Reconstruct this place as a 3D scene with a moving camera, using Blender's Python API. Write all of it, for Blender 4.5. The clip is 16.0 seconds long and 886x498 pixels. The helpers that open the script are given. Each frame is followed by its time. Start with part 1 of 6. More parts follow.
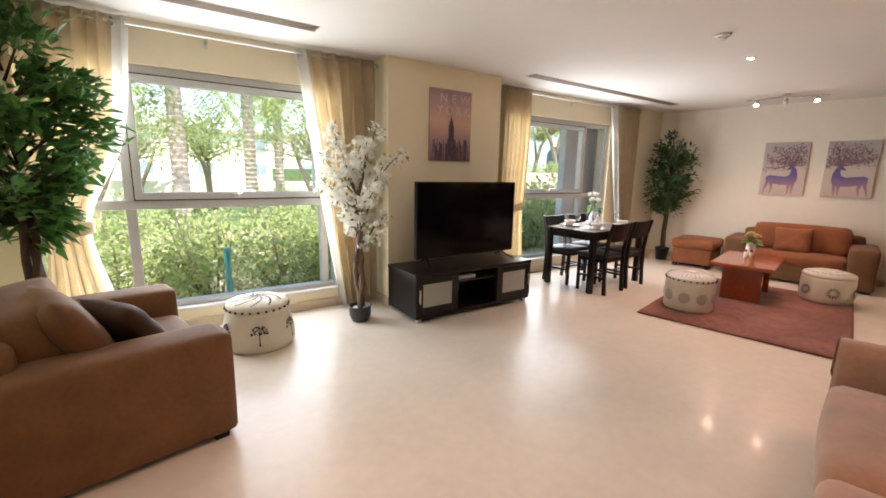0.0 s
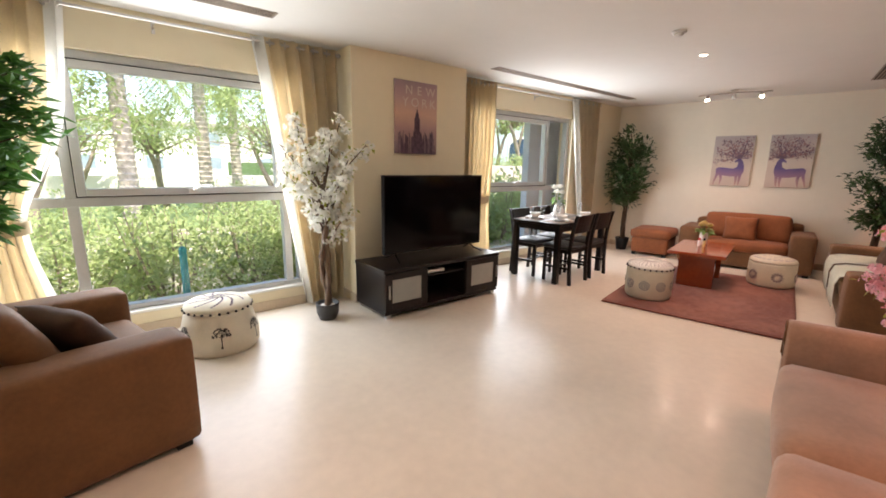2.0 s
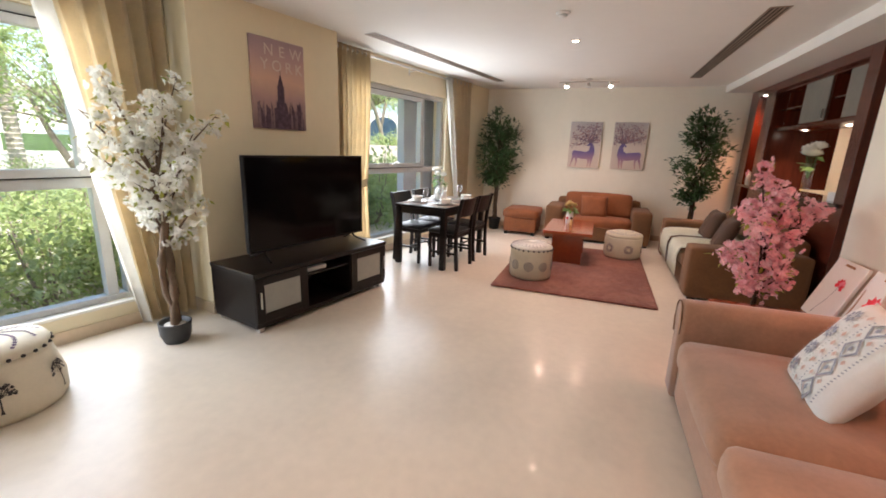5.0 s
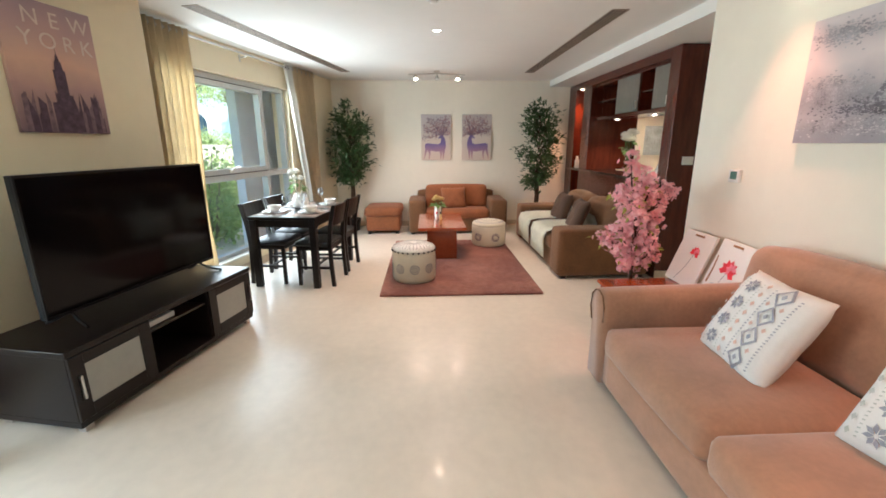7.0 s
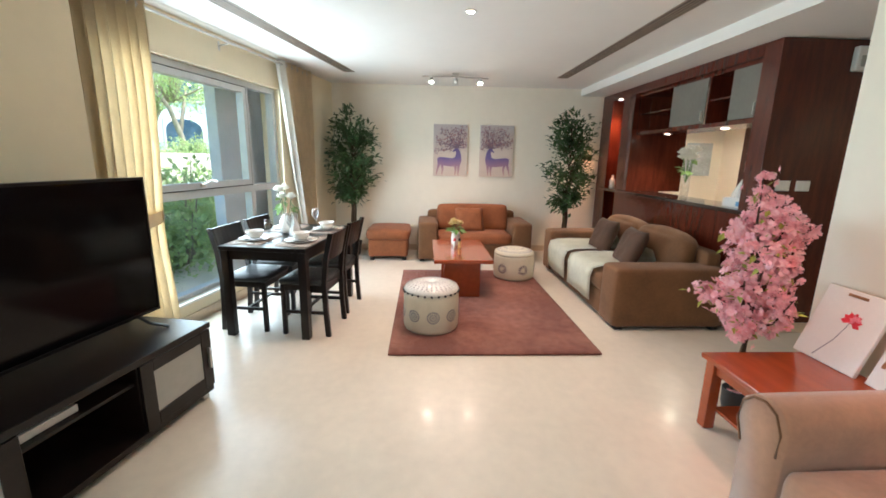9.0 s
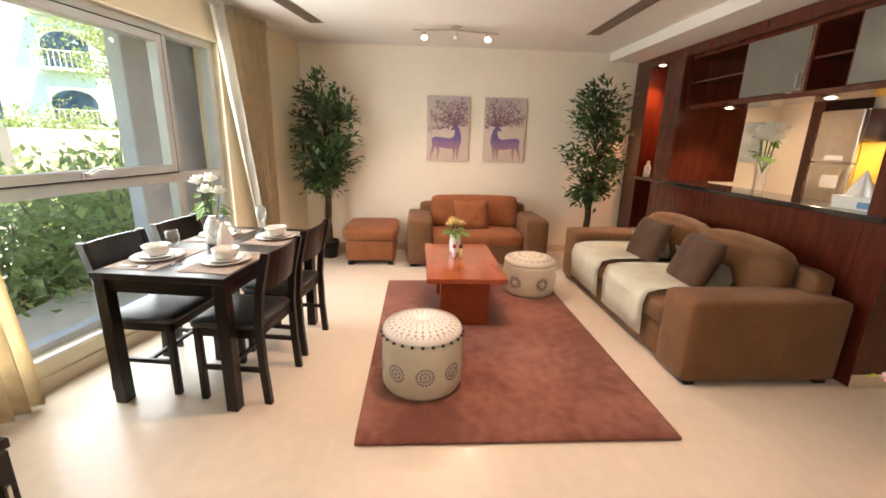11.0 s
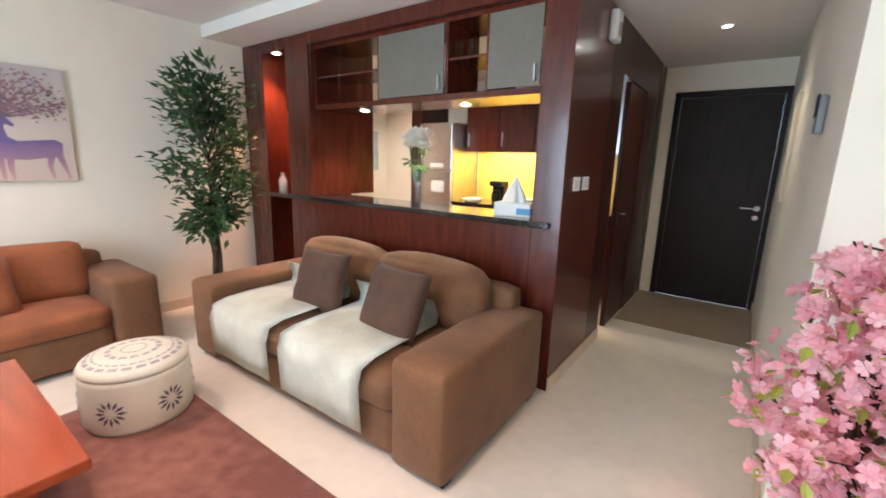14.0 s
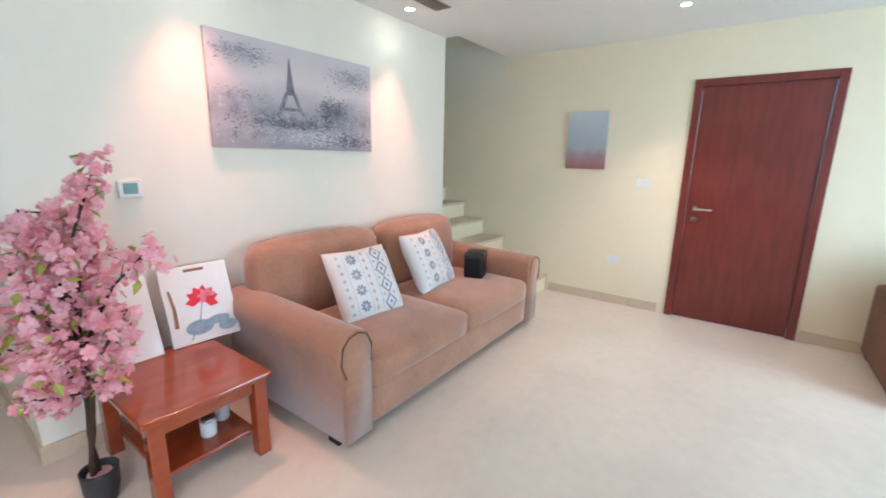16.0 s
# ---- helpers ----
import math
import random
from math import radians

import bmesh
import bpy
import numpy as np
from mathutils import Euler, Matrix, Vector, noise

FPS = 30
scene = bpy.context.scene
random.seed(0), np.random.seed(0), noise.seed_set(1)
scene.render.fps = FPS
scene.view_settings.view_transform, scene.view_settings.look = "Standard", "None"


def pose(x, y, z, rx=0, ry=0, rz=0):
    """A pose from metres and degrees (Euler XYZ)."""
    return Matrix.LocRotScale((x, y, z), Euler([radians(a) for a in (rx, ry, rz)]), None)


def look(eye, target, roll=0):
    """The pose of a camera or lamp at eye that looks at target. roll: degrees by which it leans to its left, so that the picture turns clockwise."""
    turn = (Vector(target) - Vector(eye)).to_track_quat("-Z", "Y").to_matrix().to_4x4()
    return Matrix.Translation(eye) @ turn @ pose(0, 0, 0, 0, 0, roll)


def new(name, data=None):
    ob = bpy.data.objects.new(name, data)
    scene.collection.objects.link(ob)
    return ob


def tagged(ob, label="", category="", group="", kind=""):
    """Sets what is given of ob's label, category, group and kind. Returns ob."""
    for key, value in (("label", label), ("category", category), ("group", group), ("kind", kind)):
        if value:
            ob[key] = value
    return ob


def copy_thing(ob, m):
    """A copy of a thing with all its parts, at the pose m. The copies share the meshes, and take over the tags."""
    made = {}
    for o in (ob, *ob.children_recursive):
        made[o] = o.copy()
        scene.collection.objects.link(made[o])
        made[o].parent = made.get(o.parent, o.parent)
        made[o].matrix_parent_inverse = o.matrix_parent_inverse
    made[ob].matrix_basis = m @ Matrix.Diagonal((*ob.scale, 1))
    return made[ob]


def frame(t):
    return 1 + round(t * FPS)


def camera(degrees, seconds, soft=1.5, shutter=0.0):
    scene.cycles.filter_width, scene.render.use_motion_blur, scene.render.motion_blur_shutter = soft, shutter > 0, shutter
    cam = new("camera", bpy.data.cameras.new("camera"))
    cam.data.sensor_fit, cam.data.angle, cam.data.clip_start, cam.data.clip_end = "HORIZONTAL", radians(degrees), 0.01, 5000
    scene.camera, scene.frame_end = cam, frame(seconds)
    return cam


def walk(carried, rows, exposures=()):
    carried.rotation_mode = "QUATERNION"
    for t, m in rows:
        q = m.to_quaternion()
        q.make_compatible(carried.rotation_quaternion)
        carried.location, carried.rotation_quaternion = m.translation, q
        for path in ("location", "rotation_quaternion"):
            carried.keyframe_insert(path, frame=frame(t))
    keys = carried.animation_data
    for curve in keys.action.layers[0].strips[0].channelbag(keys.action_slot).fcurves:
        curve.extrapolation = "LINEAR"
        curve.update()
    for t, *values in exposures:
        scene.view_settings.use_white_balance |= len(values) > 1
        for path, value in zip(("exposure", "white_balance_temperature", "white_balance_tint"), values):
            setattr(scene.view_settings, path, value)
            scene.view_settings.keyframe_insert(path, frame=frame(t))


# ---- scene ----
cam = camera(93.8, 16.0, 1.7, 0.12)
PATH = [
    (0, (0.211, 0.449, 1.413), (1.621, 1.819, 1.047), 1.2),
    (0.5, (0.212, 0.448, 1.413), (1.637, 1.802, 1.042), 1.1),
    (1, (0.214, 0.46, 1.418), (1.663, 1.786, 1.039), 1.1),
    (1.5, (0.212, 0.476, 1.418), (1.697, 1.758, 1.029), 0.9),
    (2, (0.21, 0.493, 1.413), (1.728, 1.734, 1.019), 1.0),
    (2.5, (0.209, 0.515, 1.401), (1.758, 1.718, 1.007), 1.5),
    (3, (0.22, 0.555, 1.405), (1.818, 1.694, 1.021), 1.3),
    (3.5, (0.229, 0.616, 1.41), (1.902, 1.628, 0.991), 1.5),
    (4, (0.256, 0.697, 1.417), (1.987, 1.597, 0.978), 2.5),
    (4.5, (0.377, 0.796, 1.417), (2.124, 1.666, 0.98), 1.8),
    (5, (0.456, 0.91, 1.42), (2.28, 1.579, 0.948), 2.1),
    (5.2, (0.465, 0.974, 1.451), (2.331, 1.503, 0.963), 2.1),
    (7.3, (0.884, 1.46, 1.462), (2.821, 1.316, 0.987), -0.3),
    (7.5, (0.964, 1.5, 1.461), (2.899, 1.303, 0.998), -0.2),
    (8, (1.137, 1.574, 1.44), (3.064, 1.312, 0.973), 0.4),
    (8.5, (1.445, 1.579, 1.459), (3.384, 1.384, 1.008), 0.8),
    (9, (1.763, 1.617, 1.45), (3.714, 1.525, 1.021), 1.1),
    (9.5, (2.081, 1.653, 1.453), (4.028, 1.532, 1.013), 0.7),
    (9.7, (2.192, 1.641, 1.44), (4.14, 1.537, 0.998), 1.0),
    (11.8, (3.293, 1.486, 1.42), (5.212, 1.362, 0.874), 1.9),
    (12, (3.368, 1.447, 1.399), (5.291, 1.354, 0.857), 2.5),
    (12.5, (3.645, 1.419, 1.375), (5.558, 1.125, 0.869), 2.5),
    (13, (3.874, 1.435, 1.389), (5.653, 0.65, 0.923), 1.0),
    (13.5, (4.072, 1.325, 1.377), (5.613, 0.135, 0.92), 1.1),
    (14, (4.233, 1.204, 1.392), (5.371, -0.388, 0.978), 1.6),
    (14.5, (4.388, 1.269, 1.416), (4.784, -0.64, 0.974), 0.4),
    (15, (4.375, 1.389, 1.415), (4.029, -0.54, 1.013), 0.2),
    (15.5, (4.287, 1.581, 1.407), (3.206, -0.053, 1.001), 0.7),
    (16, (4.27, 1.76, 1.42), (2.689, 0.612, 0.991), 1.1),
]
walk(cam, [(t, look(eye, target, roll)) for t, eye, target, roll in PATH], [(0, 1.58, 6600, 15), (5, 1.58, 6350, 14), (7.5, 1.93, 5700, 0), (8.5, 1.95, 5450, -3), (9.5, 1.98, 6000, 4), (12.2, 2.02, 7900, 22), (13.0, 2.1, 8300, 33), (13.5, 2.25, 6350, 17), (14.0, 2.42, 5350, 4), (15.0, 2.26, 5750, 5), (16, 1.98, 5000, 1)])

# ---------------- light ----------------
world = bpy.data.worlds.new("sky")
scene.world = world
world.use_nodes = True
wn = world.node_tree
sky = wn.nodes.new("ShaderNodeTexSky")
sky.sky_type, sky.sun_disc = "NISHITA", False
sky.sun_elevation, sky.sun_rotation = radians(62), radians(200)
wn.nodes["Background"].inputs["Strength"].default_value = 0.15
wn.links.new(sky.outputs[0], wn.nodes["Background"].inputs["Color"])


def lamp(name, kind, energy, colour, m, size=0.05, size_y=None, spot=None, blend=0.5):
    d = bpy.data.lights.new(name, kind)
    d.energy, d.color = energy, colour
    if kind == "AREA":
        d.shape, d.size, d.size_y = "RECTANGLE", size, size_y or size
    elif kind == "SUN":
        d.angle = radians(0.6)
    else:
        d.shadow_soft_size = size
    if kind == "SPOT":
        d.spot_size, d.spot_blend = radians(spot), blend
    ob = new(name, d)
    ob.matrix_world = m
    return ob


WARM, CEIL = (1.0, 0.76, 0.54), 2.50
WALL_YAW = -11.5
WM = pose(8.3, 3.0, 0, 0, 0, WALL_YAW)  # frame of the slanted window wall: x along it, y outwards


def wp(a, b, z=0.0):
    return WM @ Vector((a, b, z))


lamp("sun", "SUN", 3.4, (1.0, 0.93, 0.82), look((0, 0, 20), (3.5, 9.0, 0)))
for a0, w in ((-7.05, 2.2), (-2.6, 2.2)):
    lamp("window_daylight", "AREA", 26, (0.89, 0.955, 1.0), look(wp(a0, 0.025, 1.2), wp(a0, -3, 1.2)), w, 1.85)

# ---------------- materials ----------------


def mat(name, colour, rough=0.6, metal=0.0, scale=6.0, vary=0.12, bump=0.0, bscale=None, stretch=(1, 1, 1), coat=0.0, second=None, sheen=0.0, spec=0.5, through_light=0.0):
    m = bpy.data.materials.new(name)
    m.use_nodes = True
    nt = m.node_tree
    b = nt.nodes["Principled BSDF"]
    b.inputs["Roughness"].default_value, b.inputs["Metallic"].default_value = rough, metal
    b.inputs["Coat Weight"].default_value, b.inputs["Coat Roughness"].default_value = coat, 0.08
    b.inputs["Sheen Weight"].default_value, b.inputs["Specular IOR Level"].default_value = sheen, spec
    tc, mp = nt.nodes.new("ShaderNodeTexCoord"), nt.nodes.new("ShaderNodeMapping")
    mp.inputs["Scale"].default_value = stretch
    nt.links.new(tc.outputs["Object"], mp.inputs[0])
    n1, n2, mx, rp = (nt.nodes.new(k) for k in ("ShaderNodeTexNoise", "ShaderNodeTexNoise", "ShaderNodeMix", "ShaderNodeValToRGB"))
    n1.inputs["Scale"].default_value, n1.inputs["Detail"].default_value = scale, 8
    n2.inputs["Scale"].default_value, n2.inputs["Detail"].default_value = scale * 9, 4
    for n in (n1, n2):
        nt.links.new(mp.outputs[0], n.inputs["Vector"])
    mx.data_type = "FLOAT"
    mx.inputs[0].default_value = 0.35
    nt.links.new(n1.outputs[0], mx.inputs[2])
    nt.links.new(n2.outputs[0], mx.inputs[3])
    nt.links.new(mx.outputs[0], rp.inputs[0])
    lo = [c * (1 - vary) for c in colour]
    hi = second or [min(1, c * (1 + vary)) for c in colour]
    rp.color_ramp.elements[0].position, rp.color_ramp.elements[1].position = 0.33, 0.67
    rp.color_ramp.elements[0].color, rp.color_ramp.elements[1].color = (*lo, 1), (*hi, 1)
    nt.links.new(rp.outputs[0], b.inputs["Base Color"])
    if bump:
        n3, bp = nt.nodes.new("ShaderNodeTexNoise"), nt.nodes.new("ShaderNodeBump")
        n3.inputs["Scale"].default_value, n3.inputs["Detail"].default_value = bscale or scale * 20, 4
        nt.links.new(mp.outputs[0], n3.inputs["Vector"])
        bp.inputs["Strength"].default_value, bp.inputs["Distance"].default_value = bump, 0.01
        nt.links.new(n3.outputs[0], bp.inputs["Height"])
        nt.links.new(bp.outputs[0], b.inputs["Normal"])
    if through_light:
        tr, ms = nt.nodes.new("ShaderNodeBsdfTranslucent"), nt.nodes.new("ShaderNodeMixShader")
        ms.inputs[0].default_value = through_light
        nt.links.new(rp.outputs[0], tr.inputs[0])
        nt.links.new(b.outputs[0], ms.inputs[1])
        nt.links.new(tr.outputs[0], ms.inputs[2])
        nt.links.new(ms.outputs[0], nt.nodes["Material Output"].inputs[0])
    return m


def glow(name, colour, strength):
    m = bpy.data.materials.new(name)
    m.use_nodes = True
    b = m.node_tree.nodes["Principled BSDF"]
    b.inputs["Base Color"].default_value = (*colour, 1)
    b.inputs["Emission Color"].default_value, b.inputs["Emission Strength"].default_value = (*colour, 1), strength
    return m


def glass(name, rough=0.0, colour=(1, 1, 1), thin=True, gloss=0.02):
    m = bpy.data.materials.new(name)
    m.use_nodes = True
    nt = m.node_tree
    out = nt.nodes["Material Output"]
    if thin:
        t, g, mx = (nt.nodes.new(k) for k in ("ShaderNodeBsdfTransparent", "ShaderNodeBsdfGlossy", "ShaderNodeMixShader"))
        fr, pw, ml = nt.nodes.new("ShaderNodeLayerWeight"), nt.nodes.new("ShaderNodeMath"), nt.nodes.new("ShaderNodeMath")
        pw.operation, ml.operation = "POWER", "MULTIPLY_ADD"
        pw.inputs[1].default_value, ml.inputs[1].default_value, ml.inputs[2].default_value = 4.0, 0.5, gloss
        nt.links.new(fr.outputs["Facing"], pw.inputs[0])
        nt.links.new(pw.outputs[0], ml.inputs[0])
        t.inputs[0].default_value = (*colour, 1)
        g.inputs["Roughness"].default_value = 0.02
        nt.links.new(ml.outputs[0], mx.inputs[0])
        nt.links.new(t.outputs[0], mx.inputs[1])
        nt.links.new(g.outputs[0], mx.inputs[2])
        nt.links.new(mx.outputs[0], out.inputs[0])
    else:
        b = nt.nodes["Principled BSDF"]
        b.inputs["Base Color"].default_value = (*colour, 1)
        b.inputs["Transmission Weight"].default_value, b.inputs["Roughness"].default_value = 1.0, rough
    return m


WALL = mat("cream_wall_paint", (0.82, 0.73, 0.53), 0.75, scale=1.2, vary=0.03, bump=0.05, bscale=90)
WALLW = mat("white_wall_paint", (0.83, 0.77, 0.65), 0.75, scale=1.2, vary=0.03, bump=0.05, bscale=90)
CEILM = mat("ceiling_paint", (0.82, 0.80, 0.75), 0.85, scale=1.0, vary=0.02, bump=0.03, bscale=80)
MARBLE = mat("cream_marble", (0.71, 0.63, 0.53), 0.28, scale=1.6, vary=0.08, bump=0.01, bscale=3, coat=0.05, spec=0.28)
HALLM = mat("hall_floor_brown", (0.33, 0.25, 0.17), 0.3, scale=2.0, vary=0.15)
SKIRT = mat("stone_skirting", (0.62, 0.50, 0.36), 0.3, scale=3, vary=0.1)
ALU = mat("grey_window_aluminium", (0.60, 0.62, 0.63), 0.4, metal=0.3, scale=8, vary=0.05)
GASKET = mat("black_rubber", (0.03, 0.03, 0.03), 0.6)
GLASS = glass("window_glass")
CURT = mat("beige_curtain_cloth", (0.74, 0.62, 0.42), 0.85, scale=9, vary=0.08, bump=0.25, bscale=260, sheen=0.2, through_light=0.2)
LINING = mat("white_curtain_lining", (0.82, 0.80, 0.75), 0.85, scale=9, vary=0.05, bump=0.15, bscale=200, through_light=0.35)
STEEL = mat("brushed_steel", (0.62, 0.60, 0.57), 0.3, metal=1.0, scale=12, vary=0.08)
CHROME = mat("chrome", (0.75, 0.75, 0.75), 0.12, metal=1.0, vary=0.03)
SUEDE = mat("brown_suede", (0.155, 0.068, 0.024), 0.8, scale=5, vary=0.22, bump=0.15, bscale=240, sheen=0.08)
SUEDE_T = mat("tan_suede", (0.36, 0.185, 0.108), 0.8, scale=5, vary=0.18, bump=0.15, bscale=240, sheen=0.45)
SUEDE_D = mat("dark_brown_suede", (0.072, 0.034, 0.018), 0.8, scale=6, vary=0.25, bump=0.15, bscale=240, sheen=0.06)
GARDENBARK = mat("pale_garden_bark", (0.30, 0.24, 0.18), 0.9, scale=10, vary=0.3, bump=0.5, bscale=40)
SANDM = mat("pale_sandy_gravel", (0.60, 0.55, 0.46), 0.95, scale=6, vary=0.15, bump=0.5, bscale=70)
SUEDE_R = mat("rust_suede", (0.25, 0.078, 0.024), 0.8, scale=5, vary=0.22, bump=0.15, bscale=240, sheen=0.08)
BLACKW = mat("black_brown_wood", (0.013, 0.009, 0.008), 0.3, spec=0.3, scale=5, vary=0.3, bump=0.06, bscale=60, stretch=(1, 8, 8))
LEATHER = mat("black_leather", (0.02, 0.02, 0.021), 0.4, scale=20, vary=0.2, bump=0.2, bscale=180)
MAHOG = mat("mahogany_veneer", (0.085, 0.016, 0.008), 0.25, scale=3.0, vary=0.35, bump=0.04, bscale=80, stretch=(7, 7, 1), coat=0.25)
MAHOG_D = mat("dark_mahogany", (0.040, 0.010, 0.006), 0.3, scale=3.0, vary=0.3, bump=0.04, bscale=80, stretch=(7, 7, 1), coat=0.05, spec=0.3)
CHERRY = mat("cherry_wood", (0.31, 0.060, 0.018), 0.13, scale=2.5, vary=0.13, bump=0.03, bscale=60, stretch=(1, 8, 8), coat=0.4)
GRANITE = mat("black_granite", (0.02, 0.02, 0.02), 0.12, scale=60, vary=0.6, coat=0.4)
RUGM = mat("brown_shag_rug", (0.225, 0.066, 0.042), 0.95, scale=1.7, vary=0.2, bump=0.8, bscale=160, sheen=0.15, second=(0.40, 0.165, 0.118))
for el, ps in zip(next(n for n in RUGM.node_tree.nodes if n.type == "VALTORGB").color_ramp.elements, (0.44, 0.72)):
    el.position = ps
CANVAS = mat("cream_canvas", (0.72, 0.66, 0.53), 0.85, scale=8, vary=0.06, bump=0.15, bscale=250)
CREAM = mat("cream_throw", (0.86, 0.86, 0.74), 0.9, scale=10, vary=0.08, bump=0.3, bscale=200)
INK = mat("dark_print", (0.05, 0.045, 0.045), 0.85, scale=20, vary=0.2)
GREYINK = mat("grey_print", (0.24, 0.23, 0.26), 0.85, scale=20, vary=0.2)
PURPLE = mat("purple_print", (0.13, 0.085, 0.14), 0.85, scale=20, vary=0.2)
TVM = mat("tv_screen", (0.003, 0.003, 0.004), 0.1, vary=0.05, spec=0.22)
BLACKP = mat("black_plastic", (0.009, 0.009, 0.01), 0.35, spec=0.3, vary=0.1)
WHITEP = mat("white_plastic", (0.78, 0.77, 0.74), 0.4, vary=0.03)
CERAMIC = mat("white_ceramic", (0.82, 0.80, 0.76), 0.15, vary=0.03, coat=0.3)
FROST = mat("frosted_glass", (0.36, 0.36, 0.33), 0.45, scale=3, vary=0.08)
FROST_D = mat("smoked_frosted_glass", (0.18, 0.17, 0.145), 0.2, scale=3, vary=0.1)
CLEAR = glass("clear_glass", 0.0, (0.93, 0.94, 0.94), gloss=0.10)
BARK = mat("brown_bark", (0.065, 0.038, 0.022), 0.9, scale=12, vary=0.4, bump=0.6, bscale=50)
TWIG = mat("grey_brown_bark", (0.15, 0.095, 0.06), 0.85, scale=14, vary=0.45, bump=0.6, bscale=50)
LEAF = mat("ficus_leaf", (0.035, 0.085, 0.022), 0.45, scale=5, vary=0.5, second=(0.08, 0.16, 0.05))
LEAF_Y = mat("yellow_green_leaf", (0.30, 0.34, 0.04), 0.5, scale=6, vary=0.3, second=(0.48, 0.48, 0.08))
LEAF_P = mat("pale_green_leaf", (0.22, 0.36, 0.10), 0.45, scale=5, vary=0.25)
LEAF_B = mat("bright_green_leaf", (0.05, 0.15, 0.03), 0.4, scale=4, vary=0.5, second=(0.12, 0.30, 0.06), through_light=0.25)
BLOOM_W = mat("white_blossom", (0.86, 0.84, 0.77), 0.7, scale=15, vary=0.06, through_light=0.35)
BLOOM_P = mat("pink_blossom", (0.96, 0.36, 0.43), 0.7, scale=16, vary=0.12, second=(0.98, 0.72, 0.76), through_light=0.35)
POT = mat("dark_grey_pot", (0.035, 0.037, 0.04), 0.5, vary=0.1)
GRASS = mat("lawn_grass", (0.20, 0.28, 0.10), 0.9, scale=1.5, vary=0.35, bump=0.5, bscale=60)
HEDGE = mat("hedge_leaf", (0.30, 0.40, 0.13), 0.5, scale=3, vary=0.2, second=(0.52, 0.60, 0.26), through_light=0.45)
PALMT = mat("palm_trunk_bark", (0.50, 0.43, 0.36), 0.9, scale=8, vary=0.35, bump=0.7, bscale=30)
STUCCO = mat("cream_stucco", (0.80, 0.76, 0.68), 0.9, scale=2, vary=0.08, bump=0.15, bscale=60)
PAVE = mat("pale_paving", (0.45, 0.40, 0.33), 0.9, scale=2, vary=0.15, bump=0.2, bscale=30)
COLUMN = mat("grey_render", (0.60, 0.66, 0.72), 0.85, scale=3, vary=0.1, bump=0.1)
DARKGLASS = mat("dark_window_glass", (0.30, 0.36, 0.40), 0.1, vary=0.2)
BULB = glow("lamp_glass", (1.0, 0.86, 0.66), 40.0)
# yellow of the under-cabinet lighting put into the base colour
YELLOW = mat("backsplash_lit_yellow", (0.75, 0.48, 0.10), 0.3, scale=3, vary=0.05)
# red of the niche's lighting put into the base colour
REDN = mat("niche_lit_red", (0.60, 0.06, 0.02), 0.5, scale=3, vary=0.1)

# ---------------- mesh helpers ----------------


def part(name, bm, material, parent=None, label="", smooth=False):
    me = bpy.data.meshes.new(name)
    bm.to_mesh(me)
    bm.free()
    me.materials.append(material)
    if smooth:
        me.polygons.foreach_set("use_smooth", [True] * len(me.polygons))
    ob = new(name, me)
    if parent:
        ob.parent = parent
    if label:
        ob["label"] = label
    return ob


def thing(name, m, label, category, group="", kind=""):
    ob = new(name)
    ob.matrix_world = m
    return tagged(ob, label, category, group, kind)


def add_box(bm, x0, x1, y0, y1, z0, z1, bevel=0.0, seg=2):
    r = bmesh.ops.create_cube(bm, size=1.0, matrix=Matrix.Translation(((x0 + x1) / 2, (y0 + y1) / 2, (z0 + z1) / 2)) @ Matrix.Diagonal((abs(x1 - x0), abs(y1 - y0), abs(z1 - z0), 1)))
    if bevel:
        edges = list({e for v in r["verts"] for e in v.link_edges})
        bmesh.ops.bevel(bm, geom=edges, offset=bevel, segments=seg, affect="EDGES", profile=0.5)
    return bm


def box(x0, x1, y0, y1, z0, z1, bevel=0.0, seg=2):
    return add_box(bmesh.new(), x0, x1, y0, y1, z0, z1, bevel, seg)


def lathe(profile, seg=28, bm=None, centre=(0, 0, 0), cap=True):
    bm = bm or bmesh.new()
    rings = []
    for r, z in profile:
        rings.append([bm.verts.new((centre[0] + r * math.cos(i * math.tau / seg), centre[1] + r * math.sin(i * math.tau / seg), centre[2] + z)) for i in range(seg)])
    for a, b in zip(rings, rings[1:]):
        for i in range(seg):
            bm.faces.new((a[i], a[(i + 1) % seg], b[(i + 1) % seg], b[i]))
    if cap:
        bm.faces.new(rings[0][::-1])
        bm.faces.new(rings[-1])
    return bm


def tube(points, radii, seg=8, bm=None):
    bm = bm or bmesh.new()
    pts = [Vector(p) for p in points]
    if not hasattr(radii, "__len__"):
        radii = [radii] * len(pts)
    rings = []
    for i, p in enumerate(pts):
        d = (pts[min(i + 1, len(pts) - 1)] - pts[max(i - 1, 0)]).normalized()
        q = d.to_track_quat("Z", "Y")
        rings.append([bm.verts.new(p + q @ Vector((radii[i] * math.cos(k * math.tau / seg), radii[i] * math.sin(k * math.tau / seg), 0))) for k in range(seg)])
    for a, b in zip(rings, rings[1:]):
        for i in range(seg):
            bm.faces.new((a[i], a[(i + 1) % seg], b[(i + 1) % seg], b[i]))
    bm.faces.new(rings[0][::-1])
    bm.faces.new(rings[-1])
    return bm


